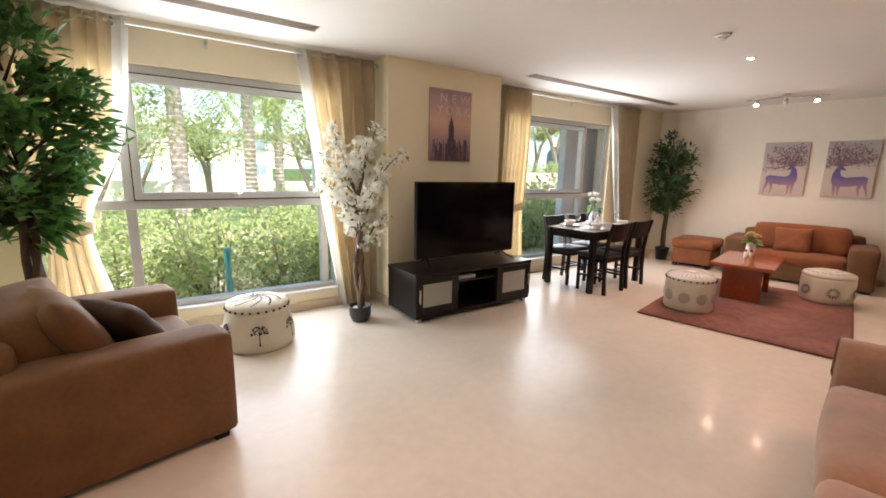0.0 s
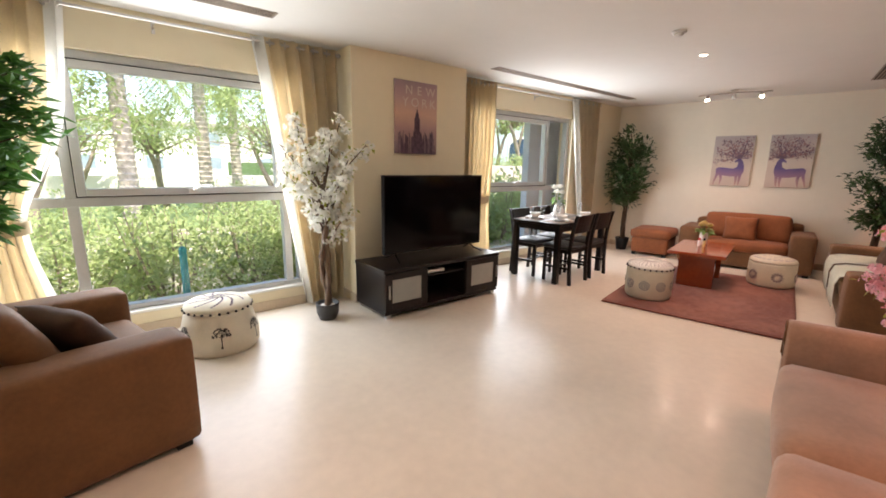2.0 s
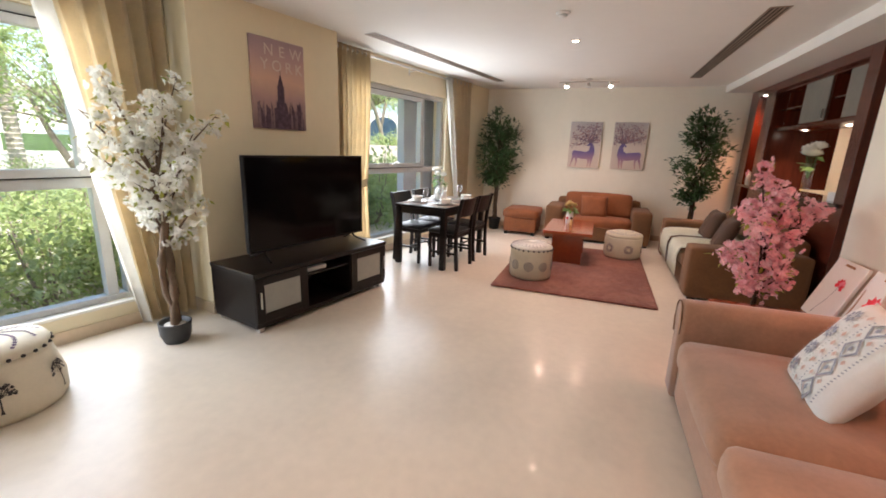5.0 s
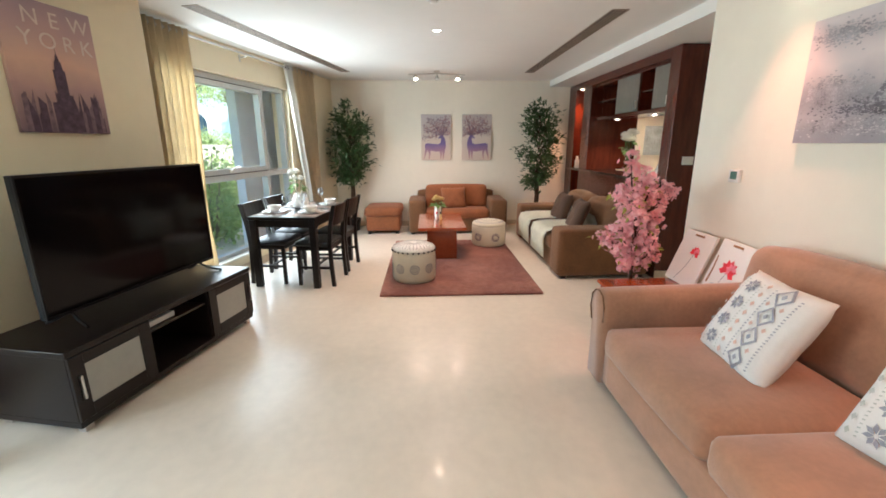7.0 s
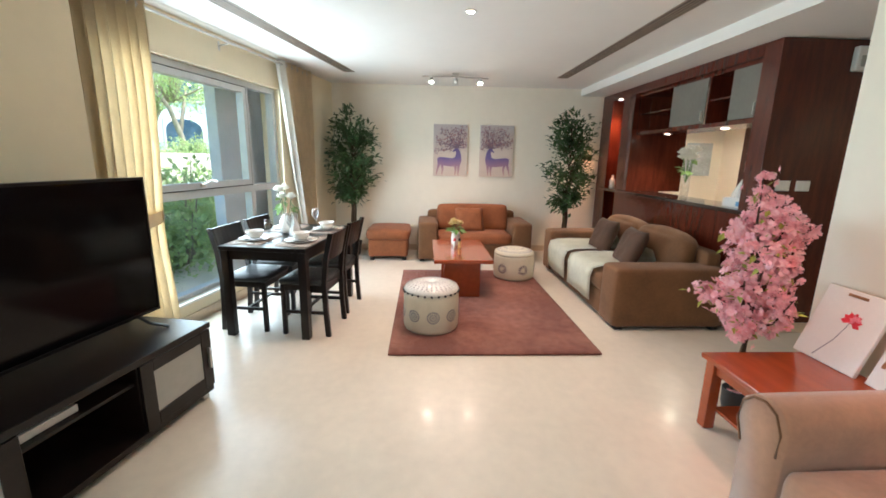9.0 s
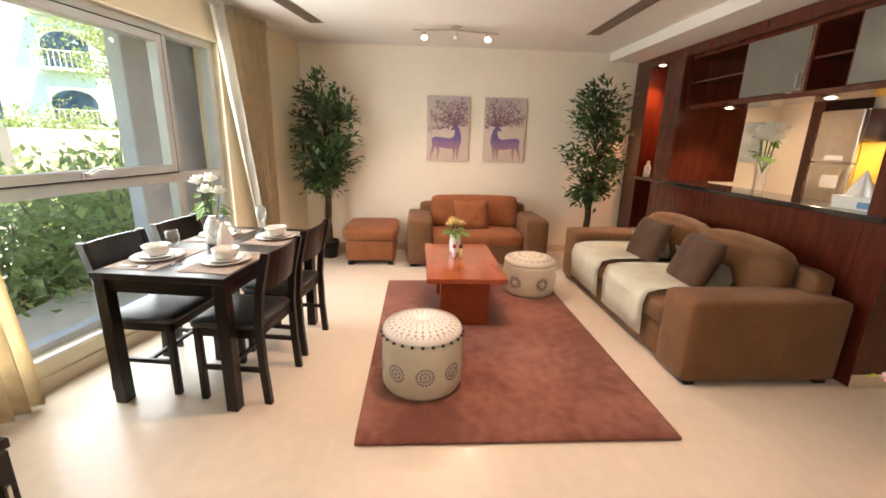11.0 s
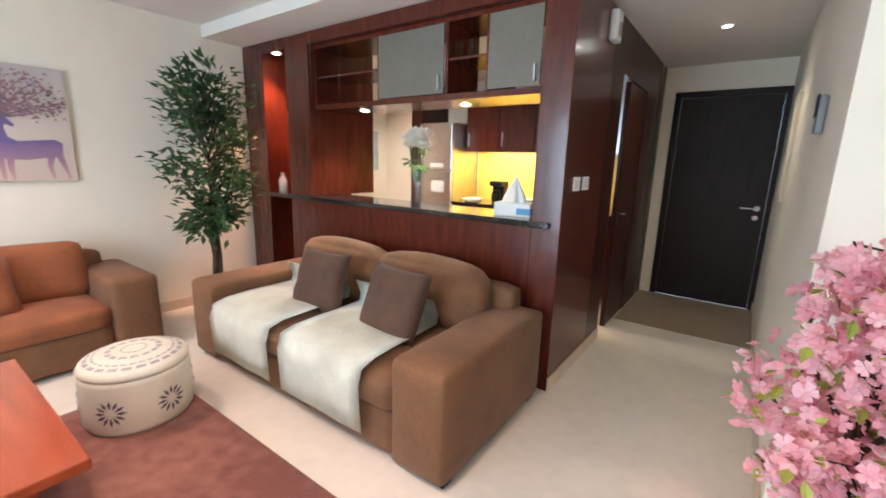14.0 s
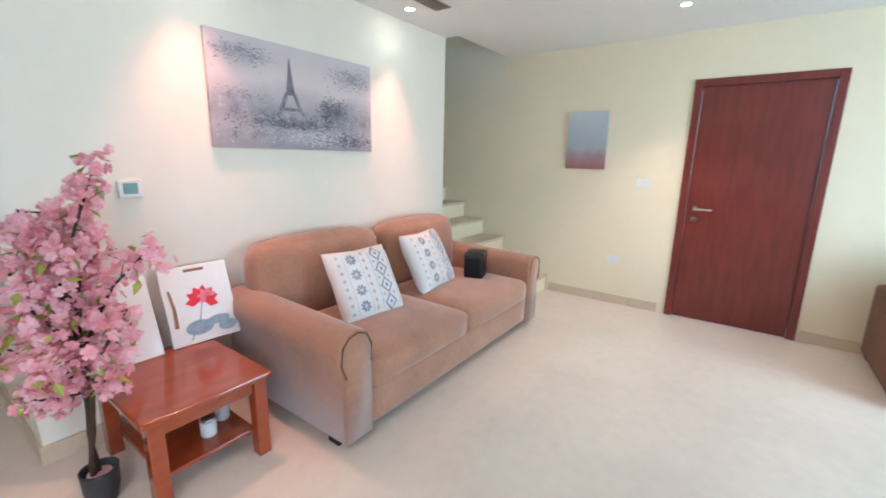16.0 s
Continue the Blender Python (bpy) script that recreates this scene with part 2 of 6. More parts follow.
def pillow(w, d, h, n=14, power=0.55, wrinkle=0.0, seed=0):
    """A stuffed cushion lying flat, its middle at the origin."""
    bm = bmesh.new()
    grid = {}
    for s in (1, -1):
        for i in range(n + 1):
            for j in range(n + 1):
                u, v = 2 * i / n - 1, 2 * j / n - 1
                edge = i in (0, n) or j in (0, n)
                if s < 0 and edge:
                    grid[s, i, j] = grid[1, i, j]
                    continue
                f = max(0.0, (1 - u ** 4) * (1 - v ** 4)) ** power
                pin = 1 - 0.06 * (1 - abs(u)) * abs(v) ** 3 - 0.06 * (1 - abs(v)) * abs(u) ** 3
                z = s * h / 2 * f + wrinkle * noise.noise(Vector((u * 2.5 + seed, v * 2.5, s)))* f
                grid[s, i, j] = bm.verts.new((u * w / 2 * pin, v * d / 2 * pin, z))
        for i in range(n):
            for j in range(n):
                q = [grid[s, i, j], grid[s, i + 1, j], grid[s, i + 1, j + 1], grid[s, i, j + 1]]
                bm.faces.new(q if s > 0 else q[::-1])
    return bm


def soft_box(x0, x1, y0, y1, z0, z1, r=0.05, puff=0.02, n=8):
    """An upholstered block: rounded edges and slightly bulging faces."""
    bm = bmesh.new()
    bmesh.ops.create_cube(bm, size=2.0)
    bmesh.ops.subdivide_edges(bm, edges=bm.edges[:], cuts=n - 1, use_grid_fill=True)
    h = Vector(((x1 - x0) / 2, (y1 - y0) / 2, (z1 - z0) / 2))
    c = Vector(((x0 + x1) / 2, (y0 + y1) / 2, (z0 + z1) / 2))
    for v in bm.verts:
        u = v.co.copy()
        # crowd the lines towards the edges, so that the rounding is smooth
        u = Vector([math.copysign(1 - (1 - abs(k)) ** 1.6, k) for k in u])
        p = Vector((u.x * h.x, u.y * h.y, u.z * h.z))
        core = Vector([max(-h[k] + r, min(h[k] - r, p[k])) for k in range(3)])
        d = p - core
        if d.length > 1e-6:
            p = core + d.normalized() * r if d.length > r * 0.2 else p
        bulge = puff
        for k in range(3):
            w = 1.0
            for j in range(3):
                if j != k:
                    w *= max(0.0, 1 - u[j] ** 2)
            if abs(u[k]) > 0.98:
                p[k] += math.copysign(bulge * w, u[k])
        v.co = p + c
    return bm


def place(ob, m):
    ob.matrix_world = m
    return ob


# ---------------- structure ----------------


def structure(name, bm, material, label, category="", m=None, smooth=False):
    ob = part(name, bm, material, smooth=smooth)
    if m:
        ob.matrix_world = m
    return tagged(ob, label, category or name.split("_")[0], kind="structure")


structure("floor", box(-0.3, 8.6, -4.2, 4.75, -0.12, 0.0), MARBLE, "glossy cream marble floor of the open living room")
# thin sheet, darker and browner than the marble, at the hall's far end
structure("floor_hall", box(4.014, 5.05, -3.86, -2.72, 0.001, 0.004), HALLM, "thin brown sheet over the floor at the end of the hall")
bm = box(-0.3, 8.6, -0.55, 5.0, CEIL, CEIL + 0.15)
add_box(bm, 0.92, 8.6, -0.75, -0.55, CEIL, CEIL + 0.15)
structure("ceiling", bm, CEILM, "flat off-white painted plaster ceiling")
structure("ceiling_bulkhead", box(3.98, 8.3, -3.9, -0.74, 2.40, 2.55), CEILM, "dropped ceiling over hall and kitchen", "ceiling")
structure("wall_east", box(8.3, 8.5, -4.0, 3.1, 0, 2.65), WALLW, "cream painted end wall behind the loveseat")
bm = box(-0.24, -0.04, -4.0, 1.27, 0, 3.9)
add_box(bm, -0.24, -0.04, 2.24, 5.0, 0, 2.65)
add_box(bm, -0.24, -0.04, 1.27, 2.24, 2.11, 2.65)
structure("wall_west", bm, WALL, "cream painted wall with the entrance door")
structure("wall_south", box(0.92, 4.0, -0.85, -0.69, 0, 2.65), WALLW, "white wall behind the tan sofa")
structure("wall_hall", box(3.83, 4.0, -3.9, -0.85, 0, 2.65), WALLW, "white wall along the hall")
bm = box(3.6, 3.985, -4.06, -3.88, 0, 2.65)
add_box(bm, 4.95, 8.5, -4.06, -3.88, 0, 2.65)
add_box(bm, 3.985, 4.95, -4.06, -3.88, 2.15, 2.65)
structure("wall_hall_end", bm, WALLW, "white wall with a dark door at the end of the hall")
structure("wall_stairs", box(-0.04, 0.92, -3.6, -3.5, 0, 3.9), WALL, "cream wall closing the staircase")
structure("wall_stairs_side", box(0.92, 1.0, -3.5, -0.85, 0, 3.9), WALL, "cream wall beside the staircase")
structure("ceiling_stairs", box(-0.24, 1.0, -3.6, -0.55, 3.7, 3.85), WALL, "cream ceiling above the stairwell", "ceiling")
structure("wall_stair_header", box(-0.04, 0.92, -0.56, -0.5, 2.65, 3.7), WALL, "cream wall above the stair opening")

# slanted window wall with two openings
W1, W2, ZB, ZT = (-8.25, -5.90), (-3.72, -1.46), 0.19, 2.18
bm = bmesh.new()
for a0, a1, z0, z1 in ((-8.9, W1[0], 0, 2.65), (W1[1], W2[0], 0, 2.65), (W2[1], 0.2, 0, 2.65), (*W1, 0, ZB), (*W1, ZT, 2.65), (*W2, 0, ZB), (*W2, ZT, 2.65)):
    add_box(bm, a0, a1, 0, 0.24, z0, z1)
structure("wall_north", bm, WALL, "cream painted wall with two large windows", m=WM)
structure("wall_pillar", box(-5.5, -4.04, -0.295, 0.002, 0, 2.52), WALL, "cream wall pier between the windows", "pillar", m=WM)

# skirting
bm = bmesh.new()
add_box(bm, W1[1] - 3.0, -5.5, -0.012, 0, 0, 0.09)
add_box(bm, -5.5, -4.04, -0.307, -0.295, 0, 0.09)
add_box(bm, -5.512, -5.5, -0.307, 0, 0, 0.09)
add_box(bm, -4.04, -0.05, -0.012, 0, 0, 0.09)
structure("baseboard_north", bm, SKIRT, "beige stone skirting under the windows", "baseboard", m=WM)
bm = bmesh.new()
add_box(bm, 8.288, 8.3, -1.05, 2.98, 0, 0.09)
add_box(bm, 0.93, 4.012, -0.69, -0.678, 0, 0.09)
add_box(bm, 4.0, 4.012, -3.85, -0.69, 0, 0.09)
add_box(bm, -0.04, -0.028, 0.1, 1.2, 0, 0.09)
add_box(bm, -0.04, -0.028, 2.26, 4.4, 0, 0.09)
structure("baseboard", bm, SKIRT, "beige stone skirting along the walls")


def window(name, w, mulls, sash):
    win = thing(name, WM, "grey aluminium window with a top-hung sash over fixed panes", "window", kind="structure")
    a0, a1 = w
    fr = bmesh.new()
    for x0, x1, z0, z1 in ((a0, a0 + 0.06, ZB, ZT), (a1 - 0.06, a1, ZB, ZT), (a0 + 0.06, a1 - 0.06, ZT - 0.06, ZT), (a0 + 0.06, a1 - 0.06, ZB, ZB + 0.06)):
        add_box(fr, x0, x1, 0.06, 0.15, z0, z1, 0.004, 1)
    part("window_frame", fr, ALU, win)
    for x in mulls:
        part("mullion", box(x - 0.035, x + 0.035, 0.065, 0.145, ZB + 0.06, ZT - 0.06, 0.004, 1), ALU, win)
    part("transom", box(a0 + 0.06, a1 - 0.06, 0.062, 0.148, 1.06, 1.13, 0.004, 1), ALU, win)
    s0, s1 = sash
    sh = bmesh.new()
    for x0, x1, z0, z1 in ((s0, s0 + 0.055, 1.14, ZT - 0.07), (s1 - 0.055, s1, 1.14, ZT - 0.07), (s0 + 0.055, s1 - 0.055, ZT - 0.125, ZT - 0.07), (s0 + 0.055, s1 - 0.055, 1.14, 1.195)):
        add_box(sh, x0, x1, 0.04, 0.12, z0, z1, 0.004, 1)
    sash_ob = part("sash", sh, ALU, win)
    gk = bmesh.new()
    for x0, x1, z0, z1 in ((s0 - 0.008, s1 + 0.008, ZT - 0.07, ZT - 0.062), (s0 - 0.008, s1 + 0.008, 1.131, 1.14), (s0 - 0.008, s0, 1.14, ZT - 0.07), (s1, s1 + 0.008, 1.14, ZT - 0.07)):
        add_box(gk, x0, x1, 0.045, 0.10, z0, z1)
    part("gasket", gk, GASKET, sash_ob)
    mid = (s0 + s1) / 2
    hb = box(mid - 0.03, mid + 0.03, 0.022, 0.04, 1.150, 1.185, 0.004)
    tube([(mid, 0.03, 1.17), (mid + 0.03, 0.0, 1.20), (mid + 0.08, -0.005, 1.215), (mid + 0.14, -0.003, 1.205)], 0.009, 8, hb)
    part("handle", hb, STEEL, sash_ob, "grey metal window handle")
    xs = [a0 + 0.03, *mulls, a1 - 0.03]
    for x0, x1 in zip(xs, xs[1:]):
        for z0, z1 in ((ZB + 0.05, 1.07), (1.12, ZT - 0.05)):
            p = part("pane", box(x0 + 0.02, x1 - 0.02, 0.095, 0.101, z0, z1), GLASS, win)
            p.visible_shadow = False
    part("window_sill", box(a0, a1, -0.02, 0.059, ZB - 0.005, ZB + 0.018, 0.004, 1), CEILM, win)
    return win


window("window_1", W1, (-7.62, -6.05), (-7.585, -6.085))
window("window_2", W2, (-3.56, -2.0), (-3.525, -2.035))

# ---------------- curtains ----------------


def curtain(a0, a1, b0, b1, folds, tie=None, lining=-1):
    """top from a0 to a1, foot from b0 to b1, along the window wall; tie: (height, left, right)"""
    ob = thing("curtain", WM, "beige eyelet curtain drawn aside beside the window", "curtain", "curtains")
    zt, zb, nz, nx = 2.47, 0.02, 30, folds * 10

    def edge(z):
        k = (zt - z) / (zt - zb)
        l, r = a0 + (b0 - a0) * k, a1 + (b1 - a1) * k
        if tie:
            h, tl, tr = tie
            q = math.exp(-((z - h) / 0.45) ** 2) if z > h else math.exp(-((z - h) / 0.6) ** 2)
            l, r = l + (tl - l) * q, r + (tr - r) * q
        return l, r

    def sheet(f0, f1, off, name, material):
        bm = bmesh.new()
        rows = []
        for j in range(nz + 1):
            z = zt + (zb - zt) * j / nz
            l, r = edge(z)
            row = []
            for i in range(nx + 1):
                f = f0 + (f1 - f0) * i / nx
                amp = 0.042 * min(1, (r - l) / (a1 - a0) + 0.35)
                ph = f * folds * math.tau
                y = -0.10 + off + amp * math.sin(ph + 0.25 * math.sin(z * 2.1 + f * 9)) + 0.008 * noise.noise(Vector((f * 7, z * 2.3, a0)))
                row.append(bm.verts.new((l + (r - l) * f + 0.006 * math.sin(ph * 2), y, z)))
            rows.append(row)
        for p, q in zip(rows, rows[1:]):
            for i in range(nx):
                bm.faces.new((p[i], p[i + 1], q[i + 1], q[i]))
        bmesh.ops.solidify(bm, geom=bm.faces[:], thickness=0.003)
        return part(name, bm, material, ob, smooth=True)

    if not lining:
        sheet(0, 1.0, 0, "cloth", CURT)
    elif lining > 0:
        sheet(0, 0.86, 0, "cloth", CURT)
        sheet(0.862, 1.0, 0.004, "lining", LINING)
    else:
        sheet(0.14, 1.0, 0, "cloth", CURT)
        sheet(0, 0.138, 0.004, "lining", LINING)
    for k in range(folds * 2):
        f = (k + 0.5) / (folds * 2)
        x = a0 + (a1 - a0) * f
        bm = bmesh.new()
        m = Matrix.Translation((x, -0.10, 2.43)) @ Matrix.Rotation(radians(90 + (25 if k % 2 else -25)), 4, "Z") @ Matrix.Rotation(radians(90), 4, "X")
        lathe([(0.022, -0.006), (0.030, -0.005), (0.030, 0.005), (0.022, 0.006), (0.022, -0.006)], 14, bm, cap=False)
        bm.transform(m)
        part("eyelet", bm, STEEL, ob)
    if tie:
        h, tl, tr = tie
        c, w = (tl + tr) / 2, (tr - tl) / 2 + 0.02
        bm = bmesh.new()
        rings = []
        for z in (h - 0.045, h - 0.03, h + 0.03, h + 0.045):
            rings.append([bm.verts.new((c + w * math.cos(k * math.tau / 20), -0.10 + 0.062 * math.sin(k * math.tau / 20), z + 0.15 * w * math.cos(k * math.tau / 20))) for k in range(20)])
        for p, q in zip(rings, rings[1:]):
            for k in range(20):
                bm.faces.new((p[k], p[(k + 1) % 20], q[(k + 1) % 20], q[k]))
        part("tieback", bm, CURT, ob, smooth=True)
    return ob


def rod(a0, a1, mids):
    ob = thing("curtain_rod", WM, "slim brushed steel curtain rod above the window", "curtain rod", "curtain rods")
    part("pole", tube([(a0, -0.10, 2.43), (a1, -0.10, 2.43)], 0.011, 10), STEEL, ob)
    for a in (a0, a1):
        bm = bmesh.new()
        bmesh.ops.create_uvsphere(bm, u_segments=12, v_segments=8, radius=0.022, matrix=Matrix.Translation((a, -0.10, 2.43)))
        part("finial", bm, STEEL, ob, smooth=True)
    for a in mids:
        bm = tube([(a, -0.10, 2.42), (a, -0.05, 2.41), (a, -0.006, 2.40)], 0.008, 8)
        add_box(bm, a - 0.012, a + 0.012, -0.008, -0.001, 2.36, 2.44, 0.003)
        part("bracket", bm, STEEL, ob)


rod(-8.3, -5.53, (-7.0,))
rod(-3.95, -0.86, (-2.45,))
curtain(-8.2, -7.5, -8.2, -7.72, 5, (0.93, -8.12, -7.86), 1)
curtain(-6.33, -5.55, -5.95, -5.55, 6, None, -1)
curtain(-3.95, -3.36, -3.95, -3.36, 8, (0.95, -3.95, -3.42), 0)
curtain(-1.63, -0.90, -1.12, -0.90, 6, None, -1)

# ---------------- sofas ----------------


def cushion(name, m, w, h, t, material, label, wrinkle=0.012, seed=0):
    ob = part(name, pillow(w, h, t, wrinkle=wrinkle, seed=seed), material, smooth=True)
    ob.matrix_world = m
    return tagged(ob, label, "cushion", "scatter cushions")


def box_sofa(name, m, width, depth, mats, label, seats=2, arm_w=0.27, arm_h=0.58, seat_h=0.40, back_h=0.76, back_t=0.24, category="sofa"):
    """stands with its middle at the origin, facing +y"""
    body, seat_m, back_m = mats
    ob = thing(name, m, label, category)
    x, y = width / 2, depth / 2
    part("base", soft_box(-x + arm_w, x - arm_w, -y + 0.02, y - 0.03, 0.03, 0.26, 0.02, 0.004), body, ob, smooth=True)
    for s in (-1, 1):
        part("armrest", soft_box(*sorted((s * x, s * (x - arm_w))), -y + 0.01, y, 0.03, arm_h, 0.035, 0.010), body, ob, smooth=True)
    part("backrest", soft_box(-x + arm_w * 0.5, x - arm_w * 0.5, -y, -y + 0.16, 0.05, back_h - 0.10, 0.05, 0.01), body, ob, smooth=True)
    w = (width - 2 * arm_w) / seats
    for k in range(seats):
        x0 = -x + arm_w + k * w
        part("seat_cushion", soft_box(x0 + 0.004, x0 + w - 0.004, -y + 0.20, y - 0.01, 0.25, seat_h + 0.02, 0.05, 0.022), seat_m, ob, smooth=True)
        b = soft_box(x0 + 0.004, x0 + w - 0.004, -0.5 * back_t, 0.5 * back_t, seat_h, back_h, 0.085 if seats > 1 else 0.055, 0.045 if seats > 1 else 0.014)
        b.transform(Matrix.Translation((0, -y + 0.27, 0)) @ Matrix.Translation((0, 0, seat_h)) @ Matrix.Rotation(radians(10), 4, "X") @ Matrix.Translation((0, 0, -seat_h)))
        part("back_cushion", b, back_m, ob, smooth=True)
    for sx in (-1, 1):
        for sy in (-1, 1):
            part("foot", box(sx * (x - 0.06) - 0.035, sx * (x - 0.06) + 0.035, sy * (y - 0.08) - 0.035, sy * (y - 0.08) + 0.035, 0, 0.06, 0.004), BLACKP, ob)
    return ob


# brown sofa in front of the kitchen counter
box_sofa("sofa", pose(6.17, -0.53, 0), 2.18, 1.02, (SUEDE, SUEDE, SUEDE), "brown suede two-seat sofa before the kitchen counter", arm_w=0.30, arm_h=0.555, back_h=0.78)
# rust loveseat at the end wall
box_sofa("loveseat", pose(7.885, 0.89, 0, 0, 0, 90), 1.62, 0.78, (SUEDE, SUEDE_R, SUEDE_R), "rust and brown suede loveseat against the end wall", seats=1, arm_w=0.28, arm_h=0.56, back_h=0.77, seat_h=0.38)
# brown armchair beside the large window
box_sofa("armchair", pose(0.44, 3.28, 0, 0, 0, -90), 1.32, 0.94, (SUEDE, SUEDE, SUEDE), "wide brown suede armchair beside the window", seats=1, arm_w=0.26, arm_h=0.58, back_h=0.78, category="armchair")

# tan sofa with rounded arms
sofa = thing("sofa", pose(2.05, -0.13, 0), "tan suede two-seat sofa with rounded arms", "sofa")
X, Y = 1.10, 0.52
part("base", soft_box(-X + 0.18, X - 0.18, -Y, Y - 0.02, 0.07, 0.28, 0.02, 0.006), SUEDE_T, sofa, smooth=True)
for s in (-1, 1):
    bm = bmesh.new()
    prof = [(0.02, 0.06), (0.02, 0.44), (-0.015, 0.52), (0.0, 0.60), (0.05, 0.64), (0.11, 0.65), (0.17, 0.63), (0.205, 0.57), (0.20, 0.48), (0.20, 0.06)]
    for y0, y1, nm, mt in ((-Y, Y - 0.002, "armrest", SUEDE_T),):
        rings = []
        for y, k in ((y0, 0.96), (y0 + 0.03, 1.0), (y1 - 0.03, 1.0), (y1, 0.97)):
            rings.append([bm.verts.new((s * (X - 0.10 + (px - 0.10) * -k), y, pz * (1 if pz < 0.1 else 0.2 + 0.8 * 1) - (1 - k) * 0.1 - 0.02 * max(0, (y + Y) / (2 * Y)) * (pz > 0.3))) for px, pz in prof])
        for a, b in zip(rings, rings[1:]):
            for i in range(len(prof)):
                j = (i + 1) % len(prof)
                bm.faces.new((a[i], a[j], b[j], b[i]))
        bm.faces.new(rings[0])
        bm.faces.new(rings[-1])
    bmesh.ops.recalc_face_normals(bm, faces=bm.faces[:])
    bmesh.ops.bevel(bm, geom=[e for e in bm.edges], offset=0.008, segments=2, affect="EDGES")
    arm = part("armrest", bm, SUEDE_T, sofa, smooth=True)
    part("piping", tube([(s * (X - 0.10 - (px - 0.10) * 0.86), Y + 0.001, pz - 0.03) for px, pz in prof[1:-1]], 0.0045, 6), SUEDE, arm, "dark corded seam", smooth=True)
for k in (-1, 1):
    x0, x1 = sorted((0, k * (X - 0.20)))
    part("seat_cushion", soft_box(x0 + 0.003, x1 - 0.003, -Y + 0.24, Y, 0.26, 0.44, 0.055, 0.02), SUEDE_T, sofa, smooth=True)
    b = soft_box(x0 + 0.003, x1 - 0.003 + (0.08 if k > 0 else 0), -0.12, 0.12, 0.40, 0.90, 0.09, 0.03)
    b.transform(Matrix.Translation((0 if k > 0 else -0.08, -Y + 0.16, 0.40)) @ Matrix.Rotation(radians(9), 4, "X") @ Matrix.Translation((0, 0, -0.40)))
    part("back_cushion", b, SUEDE_T, sofa, smooth=True)
for sx in (-1, 1):
    for sy in (-1, 1):
        part("foot", box(sx * 1.0 - 0.05, sx * 1.0 + 0.05, sy * 0.38 - 0.04, sy * 0.38 + 0.04, 0, 0.065, 0.004), BLACKP, sofa)

# ---------------- tables and stand ----------------
rug = part("rug", soft_box(4.62, 7.0, 0.25, 1.88, 0.001, 0.022, 0.009, 0.0, 16), RUGM, smooth=True)
tagged(rug, "brown shag rug under the coffee table", "rug")

ct = thing("coffee_table", pose(6.30, 1.215, 0.02), "cherry wood coffee table with block legs", "coffee table")
part("tabletop", box(-0.53, 0.53, -0.30, 0.30, 0.395, 0.435, 0.006), CHERRY, ct)
part("leg_panel", box(-0.38, -0.30, -0.19, 0.19, 0, 0.395, 0.003), CHERRY, ct)
part("leg_panel", box(0.30, 0.38, -0.19, 0.19, 0, 0.395, 0.003), CHERRY, ct)
part("stretcher", box(-0.30, 0.30, -0.05, 0.05, 0.10, 0.36, 0.003), CHERRY, ct)

stand = thing("tv_stand", WM @ pose(-4.805, -0.66, 0), "black-brown wooden television stand with glass doors", "tv stand")
SW, SD = 0.745, 0.285
part("top", box(-SW, SW, -SD, SD, 0.44, 0.475, 0.004), BLACKW, stand)
part("bottom", box(-SW + 0.01, SW - 0.01, -SD + 0.01, SD - 0.01, 0.04, 0.075, 0.003), BLACKW, stand)
part("back", box(-SW + 0.01, SW - 0.01, SD - 0.02, SD - 0.005, 0.075, 0.44), BLACKW, stand)
for x in (-SW + 0.01, -0.27, 0.25, SW - 0.03):
    part("side_panel", box(x, x + 0.02, -SD + 0.02, SD - 0.02, 0.075, 0.44, 0.002), BLACKW, stand)
part("shelf", box(-0.25, 0.25, -SD + 0.04, SD - 0.02, 0.335, 0.35), BLACKW, stand)
for x0, x1, hx in ((-SW + 0.01, -0.255, -SW + 0.045), (0.255, SW - 0.01, SW - 0.045)):
    bm = bmesh.new()
    for u0, u1, z0, z1 in ((x0, x0 + 0.075, 0.08, 0.435), (x1 - 0.075, x1, 0.08, 0.435), (x0 + 0.075, x1 - 0.075, 0.08, 0.15), (x0 + 0.075, x1 - 0.075, 0.375, 0.435)):
        add_box(bm, u0, u1, -SD, -SD + 0.018, z0, z1, 0.002, 1)
    d = part("door", bm, BLACKW, stand)
    part("door_glass", box(x0 + 0.065, x1 - 0.065, -SD + 0.006, -SD + 0.012, 0.145, 0.38), FROST, d, "frosted glass door panel")
    part("handle", box(hx - 0.006, hx + 0.006, -SD - 0.02, -SD - 0.001, 0.20, 0.33, 0.003), STEEL, d)
for sx in (-1, 1):
    for sy in (-1, 1):
        part("foot", box(sx * (SW - 0.06) - 0.025, sx * (SW - 0.06) + 0.025, sy * (SD - 0.05) - 0.025, sy * (SD - 0.05) + 0.025, 0, 0.04, 0.004), STEEL, stand)

